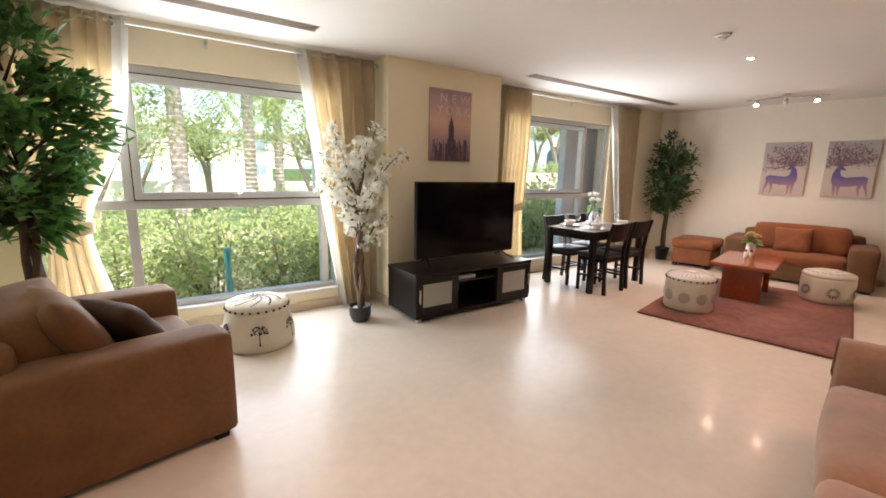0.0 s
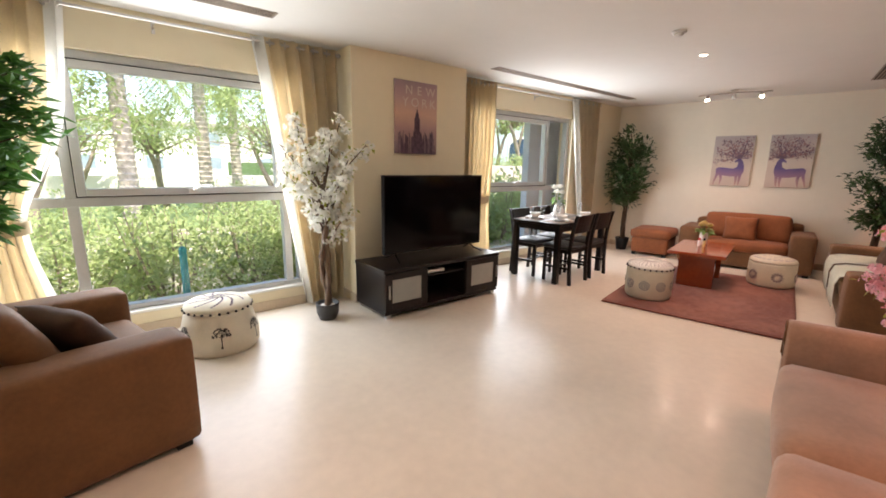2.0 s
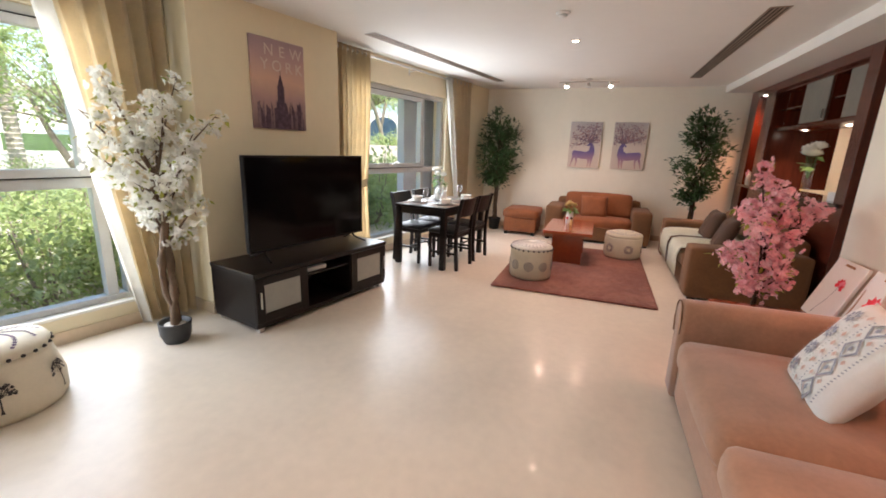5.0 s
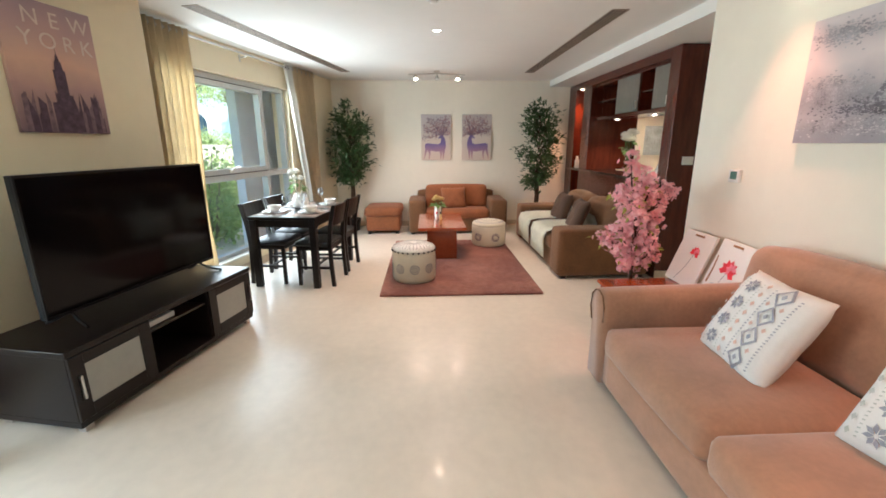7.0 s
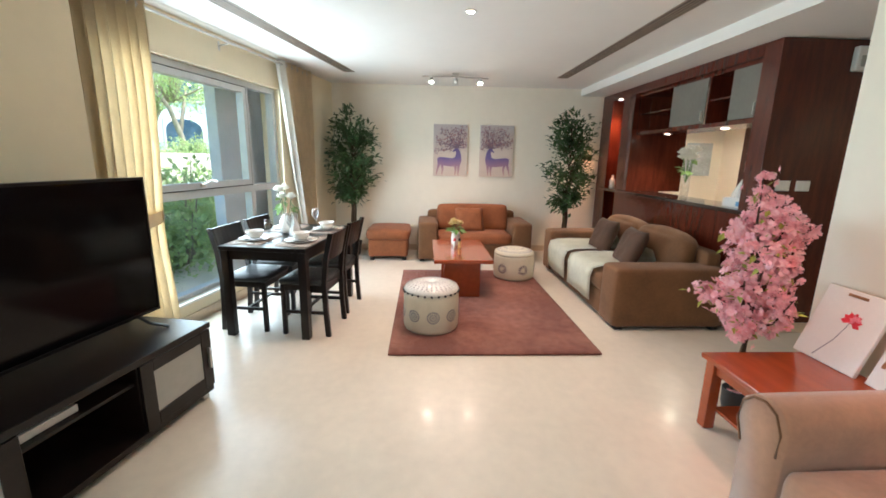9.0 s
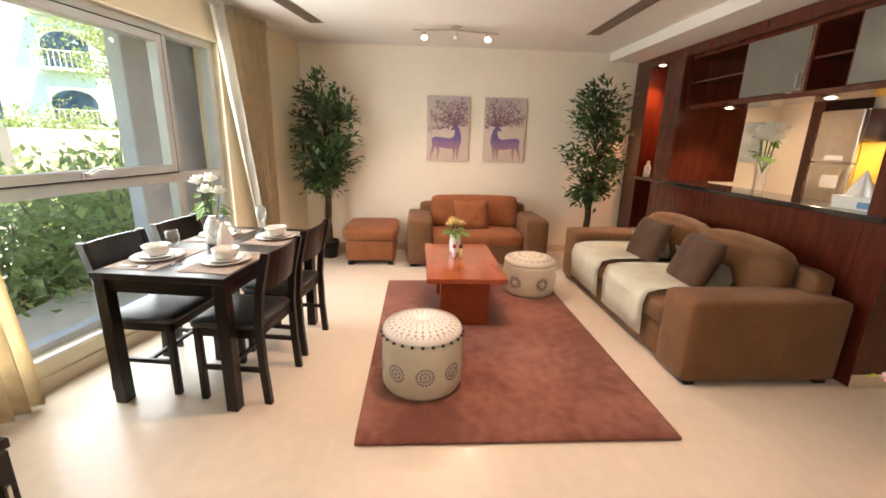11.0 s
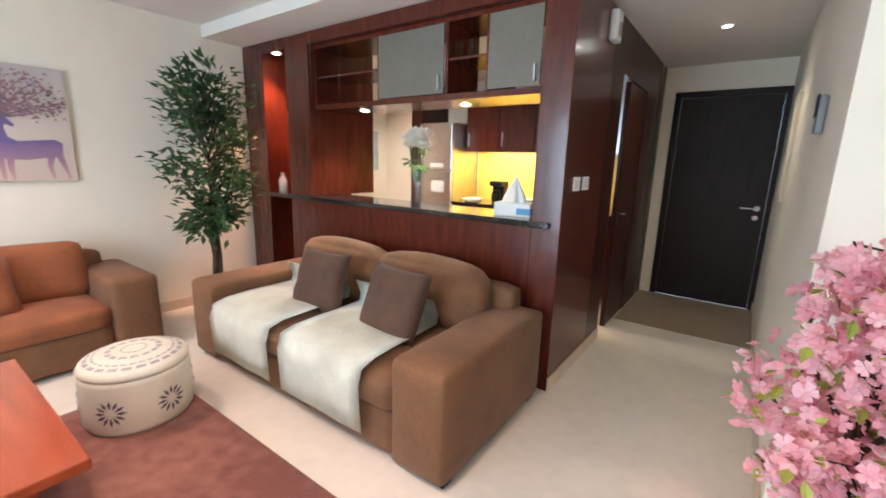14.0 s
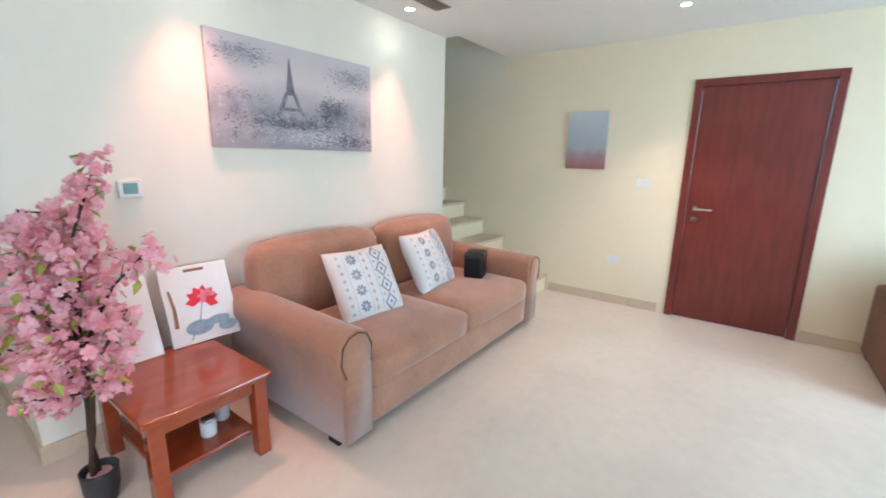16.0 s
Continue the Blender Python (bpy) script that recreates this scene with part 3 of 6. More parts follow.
tv = thing("television", WM @ pose(-4.73, -0.62, 0.475), "large black flat-screen television on the stand", "television")
part("screen", box(-0.632, 0.632, -0.026, -0.02, 0.085, 0.825), TVM, tv)
bm = bmesh.new()
add_box(bm, -0.642, 0.642, -0.02, 0.02, 0.07, 0.84, 0.006)
add_box(bm, -0.5, 0.5, 0.02, 0.055, 0.12, 0.5, 0.012)
part("casing", bm, BLACKP, tv)
bz = bmesh.new()
for u0, u1, z0, z1 in ((-0.642, -0.632, 0.07, 0.84), (0.632, 0.642, 0.07, 0.84), (-0.632, 0.632, 0.825, 0.84), (-0.632, 0.632, 0.07, 0.085)):
    add_box(bz, u0, u1, -0.03, -0.02, z0, z1)
part("bezel", bz, BLACKP, tv)
for s in (-1, 1):
    bm = tube([(s * 0.5, 0.0, 0.075), (s * 0.52, -0.07, 0.03), (s * 0.55, -0.16, 0.006)], 0.009, 6)
    tube([(s * 0.5, 0.0, 0.075), (s * 0.52, 0.07, 0.03), (s * 0.54, 0.13, 0.006)], 0.009, 6, bm)
    part("foot", bm, BLACKP, tv)

# dining set
DM = pose(5.51, 2.79, 0, 0, 0, -8)
dt = thing("dining_table", DM, "black wooden dining table laid for four", "dining table")
part("tabletop", box(-0.58, 0.58, -0.355, 0.355, 0.715, 0.75, 0.005), BLACKW, dt)
ap = bmesh.new()
for u0, u1, v0, v1 in ((-0.52, 0.52, -0.325, -0.305), (-0.52, 0.52, 0.305, 0.325), (-0.55, -0.53, -0.30, 0.30), (0.53, 0.55, -0.30, 0.30)):
    add_box(ap, u0, u1, v0, v1, 0.64, 0.715)
part("apron", ap, BLACKW, dt)
for sx in (-1, 1):
    for sy in (-1, 1):
        part("leg", box(sx * 0.54 - 0.032, sx * 0.54 + 0.032, sy * 0.314 - 0.032, sy * 0.314 + 0.032, 0, 0.715, 0.004), BLACKW, dt)


def dining_chair(m):
    """faces +y, its middle at the origin"""
    ob = thing("dining_chair", m, "black wooden dining chair with a padded leather seat", "chair", "chairs round the dining table")
    part("seat", soft_box(-0.21, 0.21, -0.19, 0.185, 0.43, 0.475, 0.018, 0.012), LEATHER, ob, "black leather seat pad", smooth=True)
    fr = bmesh.new()
    for u0, u1, v0, v1 in ((-0.20, 0.20, -0.19, -0.17), (-0.20, 0.20, 0.15, 0.17), (-0.20, -0.18, -0.17, 0.15), (0.18, 0.20, -0.17, 0.15)):
        add_box(fr, u0, u1, v0, v1, 0.385, 0.43)
    part("seat_frame", fr, BLACKW, ob)
    for s in (-1, 1):
        part("leg", box(s * 0.19 - 0.017, s * 0.19 + 0.017, 0.136, 0.170, 0, 0.43, 0.003), BLACKW, ob)
        bm = bmesh.new()
        prev = None
        for y, z in ((-0.215, 0.0), (-0.200, 0.22), (-0.195, 0.45), (-0.215, 0.65), (-0.265, 0.86)):
            ring = [bm.verts.new((s * 0.195 + dx, y + dy, z)) for dx, dy in ((-0.014, -0.02), (0.014, -0.02), (0.014, 0.02), (-0.014, 0.02))]
            if prev:
                for i in range(4):
                    bm.faces.new((prev[i], prev[(i + 1) % 4], ring[(i + 1) % 4], ring[i]))
            else:
                bm.faces.new(ring[::-1])
            prev = ring
        bm.faces.new(prev)
        part("back_post", bm, BLACKW, ob)
        part("stretcher", box(s * 0.19 - 0.009, s * 0.19 + 0.009, -0.19, 0.14, 0.185, 0.21), BLACKW, ob)
    part("stretcher", box(-0.18, 0.18, -0.01, 0.01, 0.187, 0.207), BLACKW, ob)
    bm = bmesh.new()
    rows = []
    for k in range(7):
        u = -0.181 + 0.362 * k / 6
        c = -0.022 * (1 - (u / 0.181) ** 2)
        rows.append([bm.verts.new((u, yy + c, z)) for yy, z in ((-0.222, 0.64), (-0.268, 0.855), (-0.250, 0.855), (-0.204, 0.64))])
    for a, b in zip(rows, rows[1:]):
        for i in range(4):
            bm.faces.new((a[i], b[i], b[(i + 1) % 4], a[(i + 1) % 4]))
    bm.faces.new(rows[0])
    bm.faces.new(rows[-1][::-1])
    bmesh.ops.recalc_face_normals(bm, faces=bm.faces[:])
    part("backrest", bm, BLACKW, ob)
    return ob


ch = dining_chair(DM @ pose(-0.28, -0.255, 0))
copy_thing(ch, DM @ pose(0.25, -0.235, 0))
copy_thing(ch, DM @ pose(-0.26, 0.225, 0, 0, 0, 180))
copy_thing(ch, DM @ pose(0.26, 0.235, 0, 0, 0, 180))

# ottoman, poufs
ot = thing("ottoman", pose(7.89, 2.13, 0), "rust suede square ottoman against the wall", "ottoman")
part("base", soft_box(-0.32, 0.32, -0.28, 0.28, 0.05, 0.30, 0.025, 0.004), SUEDE_R, ot, smooth=True)
part("cushion", soft_box(-0.35, 0.35, -0.30, 0.30, 0.295, 0.44, 0.045, 0.02), SUEDE_R, ot, smooth=True)
for sx in (-1, 1):
    for sy in (-1, 1):
        part("foot", box(sx * 0.27 - 0.03, sx * 0.27 + 0.03, sy * 0.23 - 0.03, sy * 0.23 + 0.03, 0, 0.05), BLACKP, ot)


def pouf(m, r, h, label, flare=1.0, motif="ring", ink=None):
    ob = thing("pouf", m, label, "pouf", "round poufs")
    rt = r * flare
    part("body", lathe([(r * 0.93, 0), (r, 0.03), (r * 1.01, h * 0.35), (rt * 1.0, h * 0.8), (rt * 0.98, h - 0.035)], 40), CANVAS, ob, smooth=True)
    part("top", lathe([(rt * 0.985, h - 0.04), (rt * 1.0, h - 0.02), (rt * 0.93, h + 0.005), (rt * 0.6, h + 0.03), (rt * 0.2, h + 0.035), (0.015, h + 0.02)], 40), CERAMIC if motif == "ring" else CANVAS, ob, smooth=True)
    for k in range(26 if motif != "flower" else 0):
        a = k * math.tau / 26
        bm = bmesh.new()
        bmesh.ops.create_icosphere(bm, subdivisions=1, radius=0.011, matrix=Matrix.Translation((rt * 1.005 * math.cos(a), rt * 1.005 * math.sin(a), h - 0.035)))
        part("tassel", bm, INK, ob)
    return ob


POUFS = [
    pouf(pose(1.48, 3.77, 0), 0.275, 0.36, "cream canvas pouf printed with dark trees", 0.86, "tree"),
    pouf(pose(5.16, 1.55, 0.02), 0.235, 0.37, "cream pouf with round medallion prints on the rug", 1.0, "ring"),
    pouf(pose(6.72, 0.50, 0.02), 0.245, 0.33, "cream pouf with purple flower prints on the rug", 1.0, "flower"),
]

# side table
st = thing("side_table", pose(3.56, -0.26, 0), "glossy cherry wood side table with a lower shelf", "side table")
part("tabletop", box(-0.27, 0.27, -0.33, 0.33, 0.395, 0.425, 0.008), CHERRY, st)
for sx in (-1, 1):
    for sy in (-1, 1):
        part("leg", box(sx * 0.215 - 0.03, sx * 0.215 + 0.03, sy * 0.28 - 0.03, sy * 0.28 + 0.03, 0, 0.395, 0.004), CHERRY, st)
part("shelf", box(-0.20, 0.20, -0.26, 0.26, 0.11, 0.13, 0.003), CHERRY, st)
ap = bmesh.new()
for u0, u1, v0, v1 in ((-0.185, 0.185, 0.27, 0.29), (-0.185, 0.185, -0.29, -0.27), (0.205, 0.225, -0.25, 0.25), (-0.225, -0.205, -0.25, 0.25)):
    add_box(ap, u0, u1, v0, v1, 0.33, 0.395)
part("apron", ap, CHERRY, st)

# ---------------- doors ----------------


def door(name, m, w, h, leaf_m, frame_m, label, side=1):
    """opening from x=0 to w in the plane y=0, seen from -y"""
    ob = thing(name, m, label, "door", kind="structure")
    fr = bmesh.new()
    for u0, u1, z0, z1 in ((0, 0.06, 0, h), (w - 0.06, w, 0, h), (0.06, w - 0.06, h - 0.06, h)):
        add_box(fr, u0, u1, -0.02, 0.12, z0, z1, 0.004, 1)
    part("door_frame", fr, frame_m, ob)
    leaf = part("door_leaf", box(0.063, w - 0.063, 0.0, 0.045, 0.006, h - 0.063, 0.003, 1), leaf_m, ob)
    hx = 0.13 if side < 0 else w - 0.13
    bm = tube([(hx, 0.0, 1.02), (hx, -0.05, 1.02), (hx - side * 0.03, -0.055, 1.02), (hx - side * 0.13, -0.05, 1.02)], 0.010, 8)
    bm2 = bmesh.new()
    lathe([(0.026, 0), (0.026, 0.008)], 16, bm2)
    bm2.transform(Matrix.Translation((hx, -0.001, 1.02)) @ Matrix.Rotation(radians(90), 4, "X"))
    part("door_handle", bm, CHROME, leaf, "chrome lever handle")
    part("rosette", bm2, CHROME, leaf)
    bm3 = bmesh.new()
    lathe([(0.024, 0), (0.024, 0.010)], 16, bm3)
    bm3.transform(Matrix.Translation((hx, -0.001, 0.93)) @ Matrix.Rotation(radians(90), 4, "X"))
    part("lock", bm3, CHROME, leaf)
    return ob


REDW = mat("red_mahogany_door", (0.15, 0.022, 0.014), 0.35, scale=3, vary=0.25, stretch=(7, 7, 1), coat=0.2)
DARKD = mat("dark_brown_door", (0.018, 0.010, 0.008), 0.45, scale=3, vary=0.3, stretch=(7, 7, 1), spec=0.2)
door("door_entrance", pose(-0.04, 1.27, 0, 0, 0, 90), 0.97, 2.11, REDW, REDW, "red mahogany entrance door with a lever handle", -1)
door("door_hall", pose(4.95, -3.88, 0, 0, 0, 180), 0.965, 2.15, DARKD, DARKD, "dark brown door at the end of the hall", 1)

# ---------------- stairs ----------------
bm = bmesh.new()
tr = bmesh.new()
for k in range(11):
    y = 0.06 - 0.28 * k
    add_box(bm, -0.037, 0.90, y - 0.28, y, 0.0, 0.18 * (k + 1) - 0.03)
    add_box(tr, -0.037, 0.905, y - 0.28, y + 0.02, 0.18 * (k + 1) - 0.03, 0.18 * (k + 1), 0.003, 1)
stairs = structure("stairs", bm, WALL, "cream stone stairs beside the entrance wall")
part("treads", tr, SKIRT, stairs)

# ---------------- kitchen ----------------
K = -1.10
structure("kitchen_end_panel", box(5.06, 5.24, K - 0.75, K, 0, 2.395, 0.003, 1), MAHOG, "mahogany end panel of the kitchen divider", "panel")
bm = box(5.06, 5.12, -3.88, -3.02, 0, 2.395)
add_box(bm, 5.06, 5.12, -2.16, K - 0.752, 0, 2.395)
add_box(bm, 5.06, 5.12, -3.02, -2.16, 2.05, 2.395)
structure("wall_kitchen_side", bm, MAHOG_D, "dark mahogany panelling along the hall")
structure("wall_kitchen_front", box(5.241, 7.36, K - 0.10, K, 0, 1.02), MAHOG, "mahogany front below the kitchen counter")
structure("counter", box(5.12, 8.15, K - 0.38, K + 0.03, 1.022, 1.06, 0.006), GRANITE, "polished black granite bar counter", "counter")
structure("wall_kitchen_back", box(5.06, 8.3, -3.70, -3.60, 0, 2.5), WALLW, "white kitchen back wall")
structure("kitchen_stile", box(7.36, 7.62, K - 0.5, K, 0, 2.395, 0.003, 1), MAHOG, "mahogany stile of the kitchen divider", "panel")
structure("kitchen_stile_far", box(7.97, 8.295, K - 0.5, K, 0, 2.395, 0.003, 1), MAHOG, "mahogany stile against the end wall", "panel")
bm = box(7.621, 7.969, K - 0.40, K - 0.37, 0, 2.30)
structure("niche_back", bm, REDN, "back of the display niche, coloured by its red light", "panel")
structure("niche_head", box(7.621, 7.969, K - 0.36, K, 2.30, 2.395), MAHOG, "mahogany head above the display niche", "panel")
structure("divider_head", box(5.241, 7.359, K - 0.36, K, 2.30, 2.395), MAHOG, "mahogany head above the wall cabinets", "panel")

structure("baseboard_kitchen", box(5.046, 5.059, -2.155, K + 0.002, 0, 0.09, 0.002, 1), SKIRT, "beige stone skirting along the mahogany panel", "baseboard")

# kitchen side panel, wall cabinets and fittings
structure("divider_side_panel", box(7.31, 7.358, K - 0.75, K - 0.002, 1.062, 2.395), MAHOG, "mahogany panel beside the serving hatch", "panel")
cab = thing("wall_cabinet", pose(0, 0, 0), "mahogany display cabinet with frosted glass doors over the hatch", "cabinet")
part("bottom", box(5.245, 7.305, K - 0.45, K - 0.06, 1.79, 1.83), MAHOG, cab)
part("top", box(5.245, 7.305, K - 0.45, K - 0.06, 2.27, 2.299), MAHOG, cab)
for x in (5.245, 5.62, 5.93, 6.55, 7.285):
    part("divider", box(x, x + 0.02, K - 0.45, K - 0.065, 1.83, 2.27), MAHOG, cab)
part("shelf", box(5.64, 5.93, K - 0.44, K - 0.08, 2.04, 2.055), MAHOG, cab)
part("shelf", box(6.57, 7.285, K - 0.44, K - 0.08, 2.04, 2.055), MAHOG, cab)
for x0, x1 in ((5.265, 5.62), (5.95, 6.55)):
    d = part("door", box(x0 + 0.005, x1 - 0.005, K - 0.058, K - 0.05, 1.835, 2.265), FROST_D, cab, "frosted glass cabinet door")
    part("handle", box(x0 + 0.03, x0 + 0.04, K - 0.049, K - 0.03, 1.86, 1.95), STEEL, d)
part("open_door", box(6.98, 6.988, K - 0.05, K + 0.22, 1.835, 2.265), CLEAR, cab, "clear glass door standing open")
structure("kitchen_backsplash", box(5.13, 7.12, -3.60, -3.59, 0.92, 1.52), YELLOW, "glossy backsplash behind the worktop, coloured yellow as lit", "backsplash")
base = thing("base_cabinet", pose(0, 0, 0), "mahogany base cabinets under the kitchen worktop", "cabinet")
part("body", box(5.13, 7.12, -3.59, -3.02, 0.08, 0.88), MAHOG_D, base)
for k in range(4):
    d = part("door", box(5.14 + 0.49 * k, 5.62 + 0.49 * k, -3.018, -3.0, 0.10, 0.87, 0.003, 1), MAHOG, base)
    part("handle", box(5.30 + 0.49 * k, 5.46 + 0.49 * k, -2.998, -2.98, 0.80, 0.812), STEEL, d)
tagged(part("worktop", box(5.13, 7.12, -3.588, -2.97, 0.882, 0.92, 0.004), GRANITE), "black granite kitchen worktop", "worktop")
up = thing("upper_cabinet", pose(0, 0, 0), "mahogany kitchen wall cabinets over the backsplash", "cabinet")
part("body", box(5.75, 7.12, -3.598, -3.28, 1.52, 2.2), MAHOG_D, up)
for k in range(3):
    d = part("door", box(5.76 + 0.455 * k, 6.205 + 0.455 * k, -3.278, -3.26, 1.53, 2.19, 0.003, 1), MAHOG, up)
    part("handle", box(6.15 + 0.455 * k, 6.162 + 0.455 * k, -3.258, -3.235, 1.58, 1.74), STEEL, d)
hood = thing("cooker_hood", pose(0, 0, 0), "pale steel cooker hood beside the wall cabinets", "cooker hood")
part("chimney", box(5.25, 5.70, -3.595, -3.30, 1.56, 2.35, 0.004), STEEL, hood)
part("canopy", box(5.15, 5.74, -3.595, -3.10, 1.50, 1.56, 0.006), STEEL, hood)
fr = thing("refrigerator", pose(7.37, -3.28, 0), "steel-grey two-door refrigerator with notes on it", "refrigerator")
part("body", box(-0.24, 0.24, -0.30, 0.26, 0.02, 1.85, 0.008), STEEL, fr)
d = part("door", box(-0.24, 0.24, 0.262, 0.31, 0.05, 1.28, 0.01), STEEL, fr)
part("handle", tube([(0.20, 0.345, 0.85), (0.20, 0.35, 1.05), (0.20, 0.345, 1.24)], 0.01), CHROME, d)
part("note", box(-0.14, 0.06, 0.311, 0.313, 1.02, 1.16), WHITEP, d)
part("note", box(-0.02, 0.10, 0.311, 0.313, 0.72, 0.80), WHITEP, d)
d = part("freezer_door", box(-0.24, 0.24, 0.262, 0.31, 1.295, 1.84, 0.01), STEEL, fr)
part("handle", tube([(0.20, 0.345, 1.34), (0.20, 0.35, 1.45), (0.20, 0.345, 1.6)], 0.01), CHROME, d)
part("note", box(-0.13, 0.08, 0.311, 0.313, 1.32, 1.37), WHITEP, d)
tagged(part("tall_cabinet", box(7.63, 7.80, -3.59, -3.02, 0, 2.35, 0.004), MAHOG_D), "dark mahogany tall kitchen cabinet", "cabinet")
structure("wall_kitchen_return", box(7.81, 8.3, -3.59, -3.08, 0, 2.4), WALLW, "white return wall in the kitchen")
cm = thing("coffee_maker", pose(6.62, -3.25, 0.92), "black plastic coffee maker on the worktop", "coffee maker")
part("body", box(-0.08, 0.08, -0.1, 0.02, 0, 0.24, 0.015), BLACKP, cm)
part("head", box(-0.08, 0.08, -0.1, 0.1, 0.20, 0.26, 0.015), BLACKP, cm)
part("jug", lathe([(0.05, 0.01), (0.06, 0.05), (0.055, 0.12), (0.035, 0.15)], 18, centre=(0, 0.06, 0)), BLACKP, cm, smooth=True)
for k, (x, y) in enumerate(((6.95, -3.15), (6.85, -3.05), (6.35, -3.1), (6.2, -3.2))):
    tagged(part("dish", lathe([(0.05, 0), (0.09, 0.015), (0.11, 0.04 + 0.012 * k), (0.105, 0.042 + 0.012 * k), (0.06, 0.02)], 24, centre=(x, y, 0.92)), CERAMIC, smooth=True), "white ceramic dish on the worktop", "dish", "dishes")
tagged(part("kitchen_picture", box(8.275, 8.297, -2.9, -2.5, 1.25, 1.75), pic := mat("grey_abstract_print", (0.45, 0.50, 0.52), 0.7, scale=4, vary=0.4)), "grey abstract picture on the kitchen wall", "picture")

sl = thing("kitchen_door", pose(0, 0, 0), "dark mahogany kitchen door standing partly open", "door")
leaf = part("door_leaf", box(5.065, 5.105, -3.015, -2.42, 0.008, 2.04, 0.003, 1), MAHOG_D, sl)
part("door_handle", tube([(5.065, -2.50, 1.0), (5.02, -2.50, 1.0), (5.015, -2.60, 1.0)], 0.009, 8), CHROME, leaf)

# things on the bar counter
bt = thing("bottle", pose(7.77, -1.12, 1.06), "white plastic pump bottle on the counter", "bottle")
part("body", lathe([(0.034, 0), (0.036, 0.01), (0.036, 0.12), (0.02, 0.15), (0.014, 0.16)], 18), WHITEP, bt, smooth=True)
part("cap", lathe([(0.017, 0.16), (0.017, 0.185), (0.008, 0.19)], 14), WHITEP, bt, smooth=True)
tb = thing("tissue_box", pose(5.42, -1.24, 1.06, 0, 0, 8), "white and blue tissue box on the counter", "tissue box")
part("box", box(-0.12, 0.12, -0.06, 0.06, 0, 0.085, 0.004), WHITEP, tb)
part("label_band", box(-0.121, -0.03, -0.0612, 0.0612, 0.015, 0.055), mat("blue_print", (0.15, 0.35, 0.6), 0.5), tb)
bm = bmesh.new()
rings = []
for r, z in ((0.05, 0.086), (0.045, 0.12), (0.03, 0.17), (0.012, 0.22), (0.003, 0.25)):
    rings.append([bm.verts.new((r * (1 + 0.35 * math.sin(5 * q)) * math.cos(q) * 1.3, r * (1 + 0.35 * math.sin(5 * q)) * math.sin(q) * 0.7, z)) for q in [k * math.tau / 20 for k in range(20)]])
for p, q in zip(rings, rings[1:]):
    for k in range(20):
        bm.faces.new((p[k], p[(k + 1) % 20], q[(k + 1) % 20], q[k]))
part("tissue", bm, CERAMIC, tb, smooth=True)
sr = thing("wall_alarm", pose(5.058, -1.72, 2.25), "white plastic alarm box high on the mahogany wall", "alarm")
part("casing", box(-0.05, 0, -0.06, 0.06, -0.09, 0.09, 0.012), WHITEP, sr)
part("lens", box(-0.056, -0.05, -0.03, 0.03, -0.06, 0.02, 0.004), FROST, sr)
for y in (-1.30, -1.47):
    sw = thing("light_switch", pose(5.058, y, 1.28), "white wall switch plate on the mahogany panel", "switch", "switches")
    part("plate", box(-0.008, 0, -0.06, 0.06, -0.042, 0.042, 0.004), WHITEP, sw)
    for k in (-1, 1):
        part("rocker", box(-0.012, -0.008, k * 0.027 - 0.02, k * 0.027 + 0.02, -0.026, 0.026, 0.002), CERAMIC, sw)
ic = thing("intercom", pose(4.001, -1.24, 1.64), "dark grey intercom handset on the hall wall", "intercom")
part("plate", box(0, 0.03, -0.045, 0.045, -0.09, 0.07, 0.01), mat("grey_plastic", (0.22, 0.24, 0.25), 0.45, vary=0.1), ic)
part("speaker", box(0.03, 0.036, -0.035, 0.035, -0.02, 0.075, 0.003), BLACKP, ic)
th = thing("thermostat", pose(3.525, -0.689, 1.243), "white thermostat with a grey-green display", "thermostat")
part("casing", box(-0.05, 0.05, 0, 0.022, -0.042, 0.042, 0.006), WHITEP, th)
part("display", box(-0.03, 0.03, 0.022, 0.025, -0.022, 0.030, 0.002), mat("lcd_display", (0.10, 0.22, 0.19), 0.25), th)
hp = thing("picture", pose(4.002, -2.75, 1.55), "slim brown framed picture on the hall wall", "picture")
part("frame", box(0, 0.02, -0.12, 0.12, -0.38, 0.38, 0.004), SKIRT, hp)
part("print", box(0.02, 0.022, -0.10, 0.10, -0.35, 0.35), CANVAS, hp)
for y, z in ((0.95, 1.22), (0.75, 0.45)):
    sk = thing("wall_socket", pose(-0.039, y, z), "cream wall socket plate on the entrance wall", "socket", "sockets")
    part("plate", box(0, 0.008, -0.06, 0.06, -0.04, 0.04, 0.003), WHITEP, sk)
    part("rocker", box(0.008, 0.012, -0.025, 0.025, -0.022, 0.022, 0.002), CERAMIC, sk)

# ---------------- ceiling fittings ----------------
DARKSLOT = mat("dark_slot", (0.06, 0.045, 0.035), 0.8)
VENTM = mat("bronze_grille", (0.33, 0.26, 0.20), 0.5, metal=0.3)


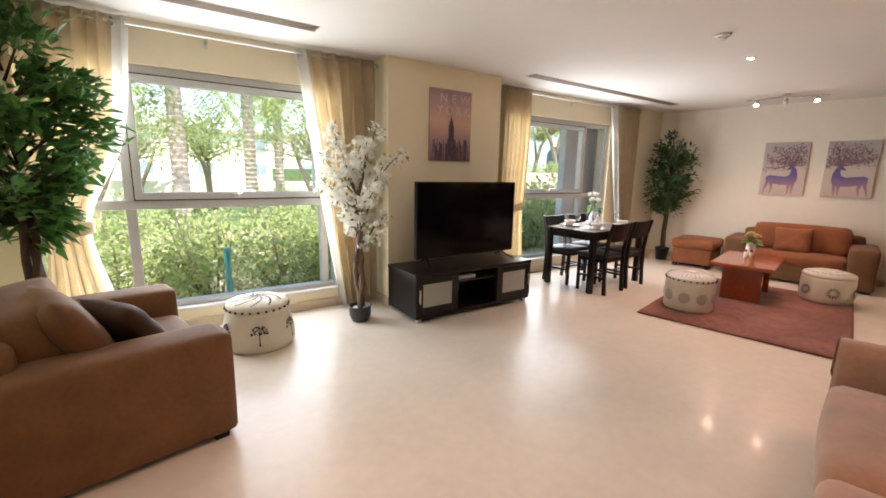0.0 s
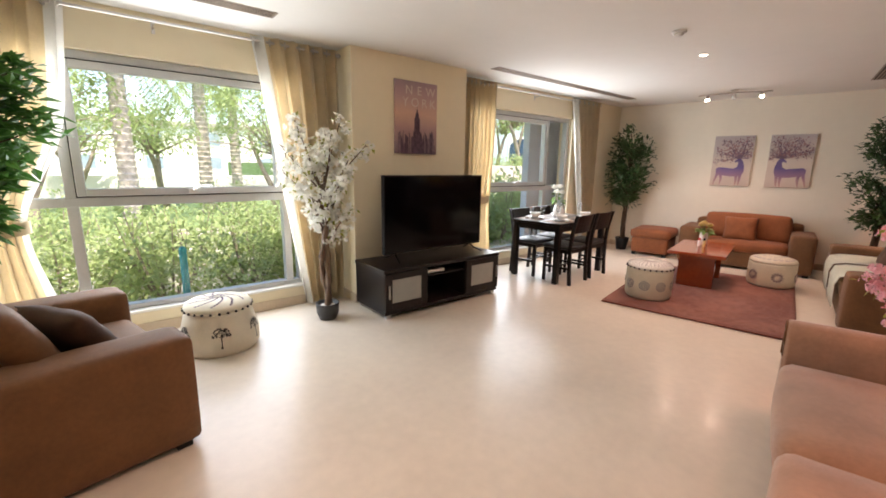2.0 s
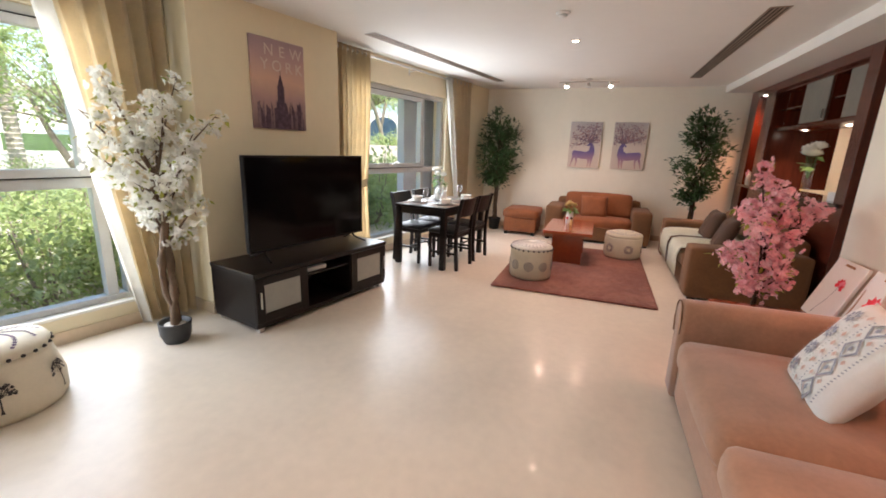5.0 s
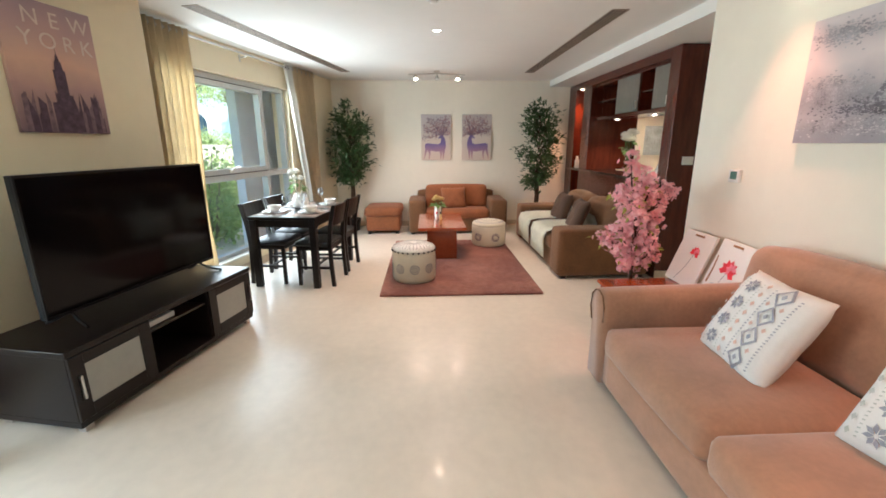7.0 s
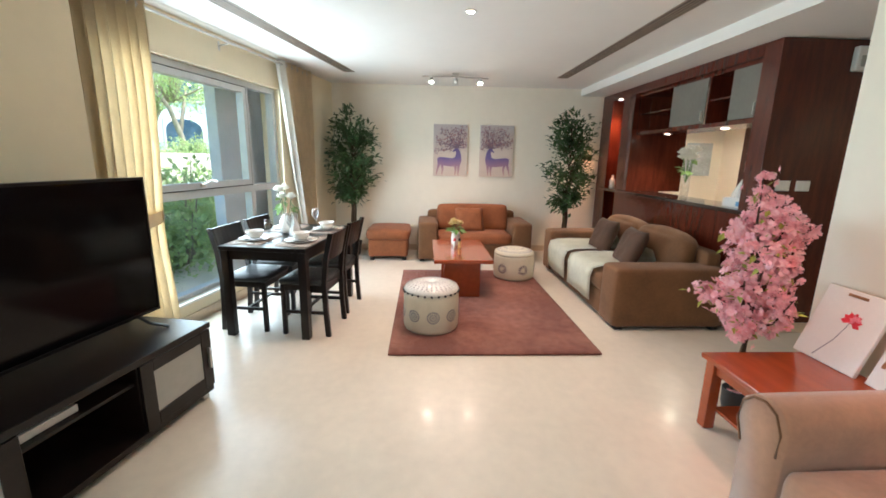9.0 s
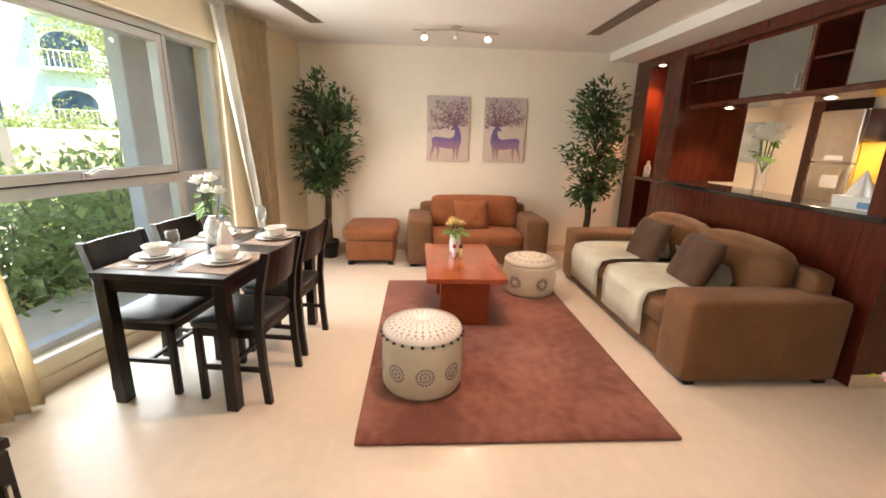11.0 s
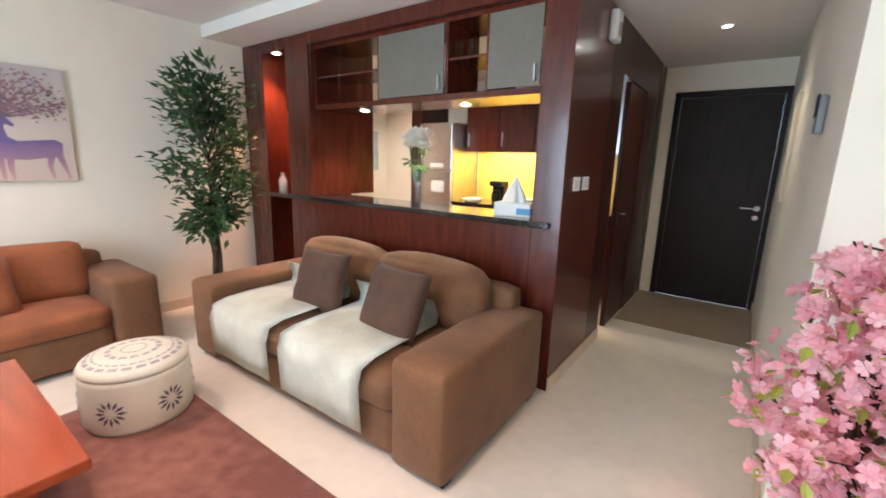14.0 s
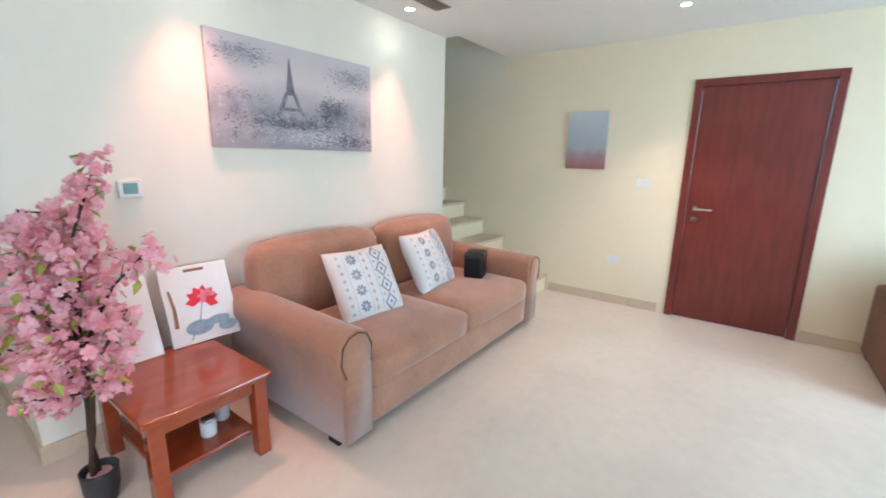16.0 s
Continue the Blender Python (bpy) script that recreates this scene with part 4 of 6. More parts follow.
def vent(m, length, label="long slotted air-conditioning grille in the ceiling"):
    ob = thing("ceiling_vent", m, label, "air vent", "ceiling vents")
    bm = bmesh.new()
    for u0, u1, v0, v1 in ((0, length, -0.07, -0.055), (0, length, 0.055, 0.07), (0, 0.015, -0.055, 0.055), (length - 0.015, length, -0.055, 0.055)):
        add_box(bm, u0, u1, v0, v1, -0.006, -0.001)
    part("frame", bm, VENTM, ob)
    # flat dark plate stands in for the shaded depth between the slats
    part("slot_shade", box(0.015, length - 0.015, -0.055, 0.055, -0.003, -0.001), DARKSLOT, ob)
    for y in (-0.03, 0.0, 0.03):
        part("slat", box(0.015, length - 0.015, y - 0.006, y + 0.006, -0.0075, -0.0032), VENTM, ob)


vent(WM @ pose(-3.87, -0.58, CEIL), 3.11)
vent(WM @ pose(-8.0, -0.62, CEIL), 1.72)
vent(pose(4.40, -0.17, CEIL), 3.06)
vent(pose(1.55, -0.25, CEIL), 2.2)


def downlight(x, y, watts, spot=110, z=CEIL, colour=WARM, blend=0.8):
    ob = thing("downlight", pose(x, y, z), "round recessed ceiling downlight with a white trim", "downlight", "downlights")
    part("trim", lathe([(0.028, -0.001), (0.045, -0.001), (0.045, -0.006), (0.030, -0.008), (0.028, -0.001)], 24, cap=False), WHITEP, ob)
    part("bulb", lathe([(0.027, -0.003), (0.02, -0.006), (0.004, -0.008)], 20), BULB, ob)
    lamp("downlight_beam", "SPOT", watts, colour, pose(x, y, z - 0.03), 0.03, spot=spot, blend=blend)


PINK = (1.0, 0.64, 0.48)
ROSE = (1.0, 0.38, 0.24)
downlight(5.08, 1.29, 34, 110, colour=PINK)
downlight(0.72, 1.23, 24, 95, colour=PINK)
downlight(3.20, -0.46, 24, 64, colour=ROSE, blend=1.0)
downlight(1.69, -0.46, 24, 64, colour=ROSE, blend=1.0)
downlight(7.80, -1.14, 26, 90, 2.299, (1.0, 0.42, 0.2))
downlight(6.9, -1.35, 13, 110, 1.789)
downlight(5.9, -1.35, 7, 110, 1.789)
# next two: unseen fittings, added to brighten the kitchen and the hall
downlight(7.3, -2.2, 26, 150, 2.40)
downlight(4.5, -2.6, 6, 120, 2.40)
lamp("under_cabinet_light", "AREA", 5, (1.0, 0.72, 0.28), look((6.4, -3.35, 1.50), (6.4, -3.5, 0.9)), 1.2, 0.06)
sd = thing("smoke_detector", pose(4.18, 1.335, CEIL), "white round smoke detector on the ceiling", "smoke detector")
part("base", lathe([(0.055, -0.001), (0.055, -0.012), (0.05, -0.018)], 24), WHITEP, sd, smooth=True)
part("sensor", lathe([(0.035, -0.018), (0.033, -0.032), (0.02, -0.04)], 20), WHITEP, sd, smooth=True)
tl = thing("track_light", pose(7.37, 1.23, CEIL), "steel ceiling track with small adjustable spotlights", "track light")
part("mount", lathe([(0.045, -0.001), (0.045, -0.015), (0.02, -0.025)], 20), STEEL, tl)
part("bar", tube([(0.02, -0.42, -0.05), (0, 0, -0.035), (-0.02, 0.42, -0.05)], 0.009), STEEL, tl)
for y, on in ((0.31, 1), (0.0, 0), (-0.31, 1)):
    hd = lathe([(0.016, 0.03), (0.02, 0.02), (0.03, -0.03), (0.03, -0.035)], 18)
    hd.transform(Matrix.Translation((0, y, -0.085)) @ Matrix.Rotation(radians(32), 4, "Y"))
    h = part("spot_head", hd, STEEL, tl, smooth=True)
    part("stem", tube([(0, y, -0.04), (0, y, -0.07)], 0.006), STEEL, h)
    bl = lathe([(0.026, -0.0355), (0.02, -0.04), (0.004, -0.043)], 16)
    bl.transform(Matrix.Translation((0, y, -0.085)) @ Matrix.Rotation(radians(32), 4, "Y"))
    part("bulb", bl, BULB if on else CERAMIC, h)
    if on:
        lamp("track_light_beam", "SPOT", 17, PINK, look((7.34, 1.23 + y, CEIL - 0.15), (7.0, 1.23 + 1.2 * y, 0.9)), 0.03, spot=140, blend=1.0)

# ---------------- pictures ----------------


def picture_mat(name, stops, lo, hi, nscale=5.0, namp=0.12):
    """Colours by height over the object, stirred by noise."""
    m = bpy.data.materials.new(name)
    m.use_nodes = True
    nt = m.node_tree
    b = nt.nodes["Principled BSDF"]
    b.inputs["Roughness"].default_value = 0.7
    tc, sp, mr, nz, ad, rp = (nt.nodes.new(k) for k in ("ShaderNodeTexCoord", "ShaderNodeSeparateXYZ", "ShaderNodeMapRange", "ShaderNodeTexNoise", "ShaderNodeMath", "ShaderNodeValToRGB"))
    nz.inputs["Scale"].default_value, nz.inputs["Detail"].default_value = nscale, 8
    nt.links.new(tc.outputs["Object"], sp.inputs[0])
    nt.links.new(tc.outputs["Object"], nz.inputs["Vector"])
    nt.links.new(sp.outputs[2], mr.inputs[0])
    mr.inputs[1].default_value, mr.inputs[2].default_value = lo, hi
    mr.inputs[3].default_value, mr.inputs[4].default_value = -namp, 1 - namp
    ad.operation = "MULTIPLY_ADD"
    nt.links.new(nz.outputs[0], ad.inputs[0])
    ad.inputs[1].default_value = 2 * namp
    nt.links.new(mr.outputs[0], ad.inputs[2])
    nt.links.new(ad.outputs[0], rp.inputs[0])
    el = rp.color_ramp.elements
    el[0].position, el[0].color = stops[0][0], (*stops[0][1], 1)
    el[1].position, el[1].color = stops[-1][0], (*stops[-1][1], 1)
    for p, c in stops[1:-1]:
        e = el.new(p)
        e.color = (*c, 1)
    nt.links.new(rp.outputs[0], b.inputs["Base Color"])
    return m


def flat(polys, y, bm=None):
    """Polygons of (x, z) in the plane y, facing -y."""
    bm = bm or bmesh.new()
    for poly in polys:
        bm.faces.new([bm.verts.new((u, y, v)) for u, v in poly])
    return bm


def strip(points, w0, w1):
    """A tapering band of (x, z) quads along points."""
    out = []
    n = len(points) - 1
    for i in range(n):
        (x0, z0), (x1, z1) = points[i], points[i + 1]
        l = math.hypot(x1 - x0, z1 - z0) or 1
        nx, nz = -(z1 - z0) / l, (x1 - x0) / l
        a, b = w0 + (w1 - w0) * i / n, w0 + (w1 - w0) * (i + 1) / n
        out.append([(x0 - nx * a, z0 - nz * a), (x1 - nx * b, z1 - nz * b), (x1 + nx * b, z1 + nz * b), (x0 + nx * a, z0 + nz * a)])
    return out


def disc(x, z, r, rz=None, n=10):
    return [(x + r * math.cos(k * math.tau / n), z + (rz or r) * math.sin(k * math.tau / n)) for k in range(n)]


def canvas(m, w, h, material, label):
    ob = thing("picture", m, label, "picture")
    part("canvas", box(-w / 2, w / 2, 0.002, 0.028, -h / 2, h / 2, 0.002, 1), material, ob)
    return ob



BRANCHM = mat("violet_branches", (0.22, 0.15, 0.20), 0.8, scale=9, vary=0.3)
SPECKM = mat("rust_blossoms", (0.34, 0.19, 0.20), 0.8, scale=9, vary=0.3)
DEERBG = picture_mat("aged_cream_print", [(0, (0.60, 0.49, 0.42)), (0.5, (0.64, 0.55, 0.48)), (1, (0.50, 0.45, 0.45))], -0.38, 0.38, 7, 0.2)


DEERM = picture_mat("purple_to_rust_deer", [(0, (0.55, 0.34, 0.28)), (0.3, (0.34, 0.20, 0.28)), (0.55, (0.16, 0.12, 0.30)), (1, (0.15, 0.11, 0.24))], -0.38, 0.12, 8, 0.08)


def deer_picture(y, flip, seed):
    # the east wall is seen looking along +x: the picture's x axis runs towards -y
    p = canvas(pose(8.27, y, 1.562, 0, 0, -90), 0.52, 0.77, DEERBG, "canvas print of a purple deer under blossoming antlers")
    f = flip
    rnd = random.Random(seed)
    outline = [(-0.20, -0.12), (-0.16, -0.095), (-0.06, -0.105), (0.03, -0.115), (0.075, -0.09), (0.088, -0.03), (0.08, -0.005), (0.042, -0.022), (0.035, -0.005), (0.07, 0.035), (0.085, 0.05), (0.10, 0.038), (0.128, 0.062), (0.12, 0.03), (0.145, 0.0), (0.165, -0.07), (0.172, -0.15), (0.155, -0.205), (0.10, -0.235), (0.0, -0.24), (-0.09, -0.225), (-0.15, -0.22), (-0.195, -0.19)]
    part("deer", flat([[(f * u, v) for u, v in outline]], -0.0005), DEERM, p)
    for n, leg in enumerate(([(-0.165, -0.17), (-0.185, -0.25), (-0.20, -0.30), (-0.215, -0.37)], [(-0.13, -0.20), (-0.115, -0.28), (-0.13, -0.37)], [(0.08, -0.21), (0.085, -0.30), (0.075, -0.375)], [(0.13, -0.20), (0.125, -0.30), (0.12, -0.375)])):
        bm = bmesh.new()
        for k, poly in enumerate(strip([(f * u, v) for u, v in leg], 0.022, 0.007)):
            flat([poly], -0.0006 - 0.0002 * n - 0.00005 * k, bm)
        part("deer_leg", bm, DEERM, p)
    bm, sp, k = bmesh.new(), bmesh.new(), 0
    for s in (-1, 1):
        for j in range(7):
            x, z, ang = f * 0.095, 0.045, 90 + s * (10 + 14 * j)
            pts = [(x, z)]
            for q in range(8):
                ang += rnd.uniform(-16, 16)
                x, z = x + 0.042 * math.cos(radians(ang)), z + 0.042 * math.sin(radians(ang))
                if abs(x) > 0.24 or z > 0.34:
                    break
                pts.append((x, z))
                for _ in range(6):
                    u, v = x + rnd.gauss(0, 0.05), z + rnd.gauss(0, 0.035)
                    if abs(u) < 0.245 and -0.07 < v < 0.36 and (v > 0.07 or abs(u - f * 0.1) > 0.09):
                        k += 1
                        flat([disc(u, v, rnd.uniform(0.005, 0.012), None, 6)], -0.004 - 0.00001 * k, sp if rnd.random() < 0.55 else bm)
            if len(pts) > 1:
                k += 1
                flat(strip(pts, 0.007, 0.002), -0.003 - 0.00001 * k, bm)
    part("antlers", bm, BRANCHM, p)
    part("blossoms", sp, SPECKM, p)


deer_picture(1.225, 1, 4)
deer_picture(0.515, -1, 9)

# city poster on the pier
NYBG = picture_mat("dusky_pink_sky", [(0, (0.20, 0.13, 0.15)), (0.35, (0.44, 0.28, 0.26)), (0.55, (0.66, 0.42, 0.32)), (0.8, (0.50, 0.33, 0.32)), (1, (0.36, 0.26, 0.29))], -0.37, 0.37, 6, 0.1)
SKYL = mat("dark_violet_skyline", (0.10, 0.06, 0.085), 0.8, scale=25, vary=0.5)
SKYL2 = mat("grey_violet_skyline", (0.20, 0.13, 0.15), 0.8, scale=30, vary=0.5)
ny = canvas(WM @ pose(-4.76, -0.325, 1.90), 0.54, 0.735, NYBG, "city skyline poster with white lettering on the pier")
rnd = random.Random(2)
bm, bm2 = bmesh.new(), bmesh.new()
for k in range(34):
    x, w = rnd.uniform(-0.25, 0.22), rnd.uniform(0.015, 0.045)
    flat([[(x, -0.365), (min(0.268, x + w), -0.365), (min(0.268, x + w), rnd.uniform(-0.28, -0.10)), (x, rnd.uniform(-0.28, -0.12))]], -0.0002 - 0.00004 * k, bm2 if k % 2 else bm)
part("far_skyline", bm2, SKYL2, ny)
part("skyline", bm, SKYL, ny)
flat([[(-0.045, -0.365), (0.05, -0.365), (0.05, -0.14), (-0.045, -0.14)]], -0.0030, bm3 := bmesh.new())
flat([[(-0.033, -0.14), (0.038, -0.14), (0.038, 0.0), (-0.033, 0.0)]], -0.0031, bm3)
flat([[(-0.022, 0.0), (0.027, 0.0), (0.022, 0.05), (-0.017, 0.05)]], -0.0032, bm3)
flat([[(-0.010, 0.05), (0.015, 0.05), (0.009, 0.085), (-0.004, 0.085)]], -0.0033, bm3)
flat([[(0.0, 0.085), (0.005, 0.085), (0.003, 0.16), (0.002, 0.16)]], -0.0034, bm3)
part("tower", bm3, SKYL, ny)


def lettering(text, m, size, material, parent, spacing=1.0, name="lettering"):
    c = bpy.data.curves.new(name, "FONT")
    c.body, c.size, c.space_character, c.align_x = text, size, spacing, "CENTER"
    tmp = new("tmp", c)
    me = bpy.data.meshes.new_from_object(tmp)
    bpy.data.objects.remove(tmp)
    me.materials.append(material)
    ob = new(name, me)
    ob.parent, ob.matrix_basis = parent, m
    return ob


LETTERM = mat("faded_white_lettering", (0.66, 0.55, 0.50), 0.8, scale=20, vary=0.1)
lettering("NEW", pose(0.045, -0.004, 0.235, 90, 0, 0), 0.125, LETTERM, ny, 1.8)
lettering("YORK", pose(0.03, -0.004, 0.115, 90, 0, 0), 0.125, LETTERM, ny, 1.5)

# tower photograph above the tan sofa (the wall is seen looking along -y)
EIFBG = picture_mat("grey_cloudy_photo", [(0, (0.34, 0.31, 0.33)), (0.22, (0.46, 0.42, 0.44)), (0.36, (0.36, 0.33, 0.35)), (0.5, (0.52, 0.46, 0.47)), (0.65, (0.66, 0.57, 0.56)), (1, (0.58, 0.52, 0.53))], -0.31, 0.31, 6, 0.16)
eif = canvas(pose(2.51, -0.66, 1.767, 0, 0, 180), 1.20, 0.62, EIFBG, "grey photograph of a tall iron tower among trees")
TREEG = mat("dark_grey_trees", (0.22, 0.20, 0.225), 0.8, scale=14, vary=0.6)
TREEL = mat("pale_grey_trees", (0.40, 0.37, 0.39), 0.8, scale=14, vary=0.5)
TREEW = mat("cloud_white_print", (0.62, 0.56, 0.57), 0.8, scale=14, vary=0.15)
tw = strip([(-0.105, -0.13), (-0.06, -0.05), (-0.028, 0.03)], 0.016, 0.012) + strip([(0.105, -0.13), (0.06, -0.05), (0.028, 0.03)], 0.016, 0.012)
tw += strip([(0.0, 0.02), (0.0, 0.12), (0.0, 0.24)], 0.034, 0.003)
tw += [[(-0.08, -0.075), (0.08, -0.075), (0.075, -0.055), (-0.075, -0.055)], [(-0.042, 0.02), (0.042, 0.02), (0.040, 0.034), (-0.040, 0.034)], [(-0.012, 0.135), (0.012, 0.135), (0.011, 0.143), (-0.011, 0.143)]]
bm = bmesh.new()
for k, q in enumerate(tw):
    flat([[(u - 0.10, v) for u, v in q]], -0.0005 - 0.00005 * k, bm)
part("tower", bm, TREEG, eif)
rnd, k = random.Random(6), 0
foliage = {"foliage": (bmesh.new(), TREEG), "far_foliage": (bmesh.new(), TREEL), "clouds": (bmesh.new(), TREEW)}
for nm, cx, cz, sx, sz, n in (("far_foliage", -0.42, -0.06, 0.10, 0.035, 420), ("far_foliage", 0.05, -0.13, 0.22, 0.022, 520), ("foliage", 0.24, -0.06, 0.055, 0.04, 520), ("foliage", -0.10, -0.15, 0.16, 0.02, 360), ("far_foliage", 0.46, -0.10, 0.06, 0.03, 240), ("clouds", 0.15, -0.235, 0.26, 0.022, 420), ("foliage", 0.40, -0.24, 0.11, 0.022, 240), ("far_foliage", -0.30, -0.23, 0.16, 0.02, 240), ("far_foliage", 0.40, 0.19, 0.09, 0.035, 260), ("far_foliage", -0.42, 0.21, 0.09, 0.025, 220)):
    for _ in range(int(n * 1.8)):
        u, v = cx + rnd.gauss(0, sx), cz + rnd.gauss(0, sz)
        if abs(u) < 0.585 and abs(v) < 0.295:
            k += 1
            flat([disc(u, v, rnd.uniform(0.004, 0.011), rnd.uniform(0.002, 0.005), 6)], -0.001 - 0.0000004 * k, foliage[nm][0])
for nm, (bm, mt) in foliage.items():
    part(nm, bm, mt, eif)
SMBG = picture_mat("misty_blue_print", [(0, (0.32, 0.13, 0.13)), (0.2, (0.36, 0.24, 0.25)), (0.4, (0.40, 0.43, 0.46)), (1, (0.52, 0.56, 0.58))], -0.27, 0.27, 9, 0.16)
canvas(pose(-0.01, 0.39, 1.615, 0, 0, 90), 0.39, 0.55, SMBG, "small misty blue and red print beside the door")

# ---------------- plants ----------------


def leaf_cloud(points, size, rnd, ratio=0.45, droop=0.5):
    vs, fs = [], []
    for p, d in points:
        l = size * rnd.uniform(0.7, 1.25)
        d = (Vector(d) + Vector((rnd.gauss(0, 0.5), rnd.gauss(0, 0.5), rnd.gauss(0, 0.4) - droop))).normalized()
        side = d.cross(Vector((rnd.gauss(0, 0.4), rnd.gauss(0, 0.4), 1))).normalized() * l * ratio * 0.5
        up = side.cross(d).normalized() * l * 0.10
        i = len(vs)
        vs += [p, p + d * l * 0.45 + side + up, p + d * l, p + d * l * 0.45 - side + up, p + d * l * 0.5]
        fs += [(i, i + 1, i + 4), (i + 1, i + 2, i + 4), (i + 2, i + 3, i + 4), (i + 3, i, i + 4)]
    bm = bmesh.new()
    bv = [bm.verts.new(v) for v in vs]
    for f in fs:
        bm.faces.new([bv[k] for k in f])
    return bm


def ficus(m, seed, label, crown_r, z0, z1, leaves, leaf_m, size, pot_r=0.11, stem=0.022):
    rnd = random.Random(seed)
    ob = thing("potted_tree", m, label, "plant", "potted plants")
    part("pot", lathe([(pot_r * 0.75, 0), (pot_r, 0.18), (pot_r * 1.05, 0.19), (pot_r * 1.05, 0.21), (pot_r * 0.92, 0.21), (pot_r * 0.9, 0.18)], 24), BLACKP, ob, smooth=True)
    bm = bmesh.new()
    lathe([(pot_r * 0.9, 0.17), (pot_r * 0.5, 0.185), (0.01, 0.19)], 20, bm)
    part("soil", bm, BARK, ob)
    tk = bmesh.new()
    for s in range(3):
        pts = [(stem * 1.1 * math.cos(s * 2.1 + z * 4), stem * 1.1 * math.sin(s * 2.1 + z * 4), z) for z in np.linspace(0.16, z0 + 0.35, 14)]
        tube(pts, [stem * (1 - 0.4 * k / 13) for k in range(14)], 8, tk)
    pts_l, zc, hz = [], (z0 + z1) / 2, (z1 - z0) / 2
    for k in range(46):
        u = rnd.uniform(-1, 1)
        az = rnd.uniform(0, math.tau)
        rr = crown_r * math.sqrt(max(0.05, 1 - abs(u) ** 2.2)) * rnd.uniform(0.65, 1.08)
        tip = Vector((rr * math.cos(az), rr * math.sin(az), zc + u * hz))
        root = Vector((0, 0, max(z0 + 0.05, tip.z - rnd.uniform(0.15, 0.45))))
        mid = root.lerp(tip, 0.5) + Vector((0, 0, 0.06))
        tube([root, mid, tip], [0.009, 0.006, 0.002], 5, tk)
        out = (tip - root).normalized()
        for _ in range(leaves // 46):
            f = rnd.uniform(0.25, 1.05)
            q = (root.lerp(mid, f * 2) if f < 0.5 else mid.lerp(tip, f * 2 - 1)) + Vector((rnd.gauss(0, 0.045), rnd.gauss(0, 0.045), rnd.gauss(0, 0.05)))
            pts_l.append((q, out))
    part("trunk", tk, BARK, ob, smooth=True)
    part("crown", leaf_cloud(pts_l, size, rnd), leaf_m, ob, "dense small green leaves")


ficus(pose(7.93, 2.66, 0), 3, "artificial ficus tree in a black pot in the corner", 0.38, 0.80, 2.06, 2500, LEAF, 0.085)
ficus(pose(7.80, -0.47, 0), 5, "artificial ficus tree between loveseat and counter", 0.35, 0.72, 2.05, 2300, LEAF, 0.085)
ficus(pose(0.24, 4.18, 0), 8, "large bright green ficus beside the window curtain", 0.44, 0.95, 2.36, 2600, LEAF_B, 0.12, 0.14, 0.03)


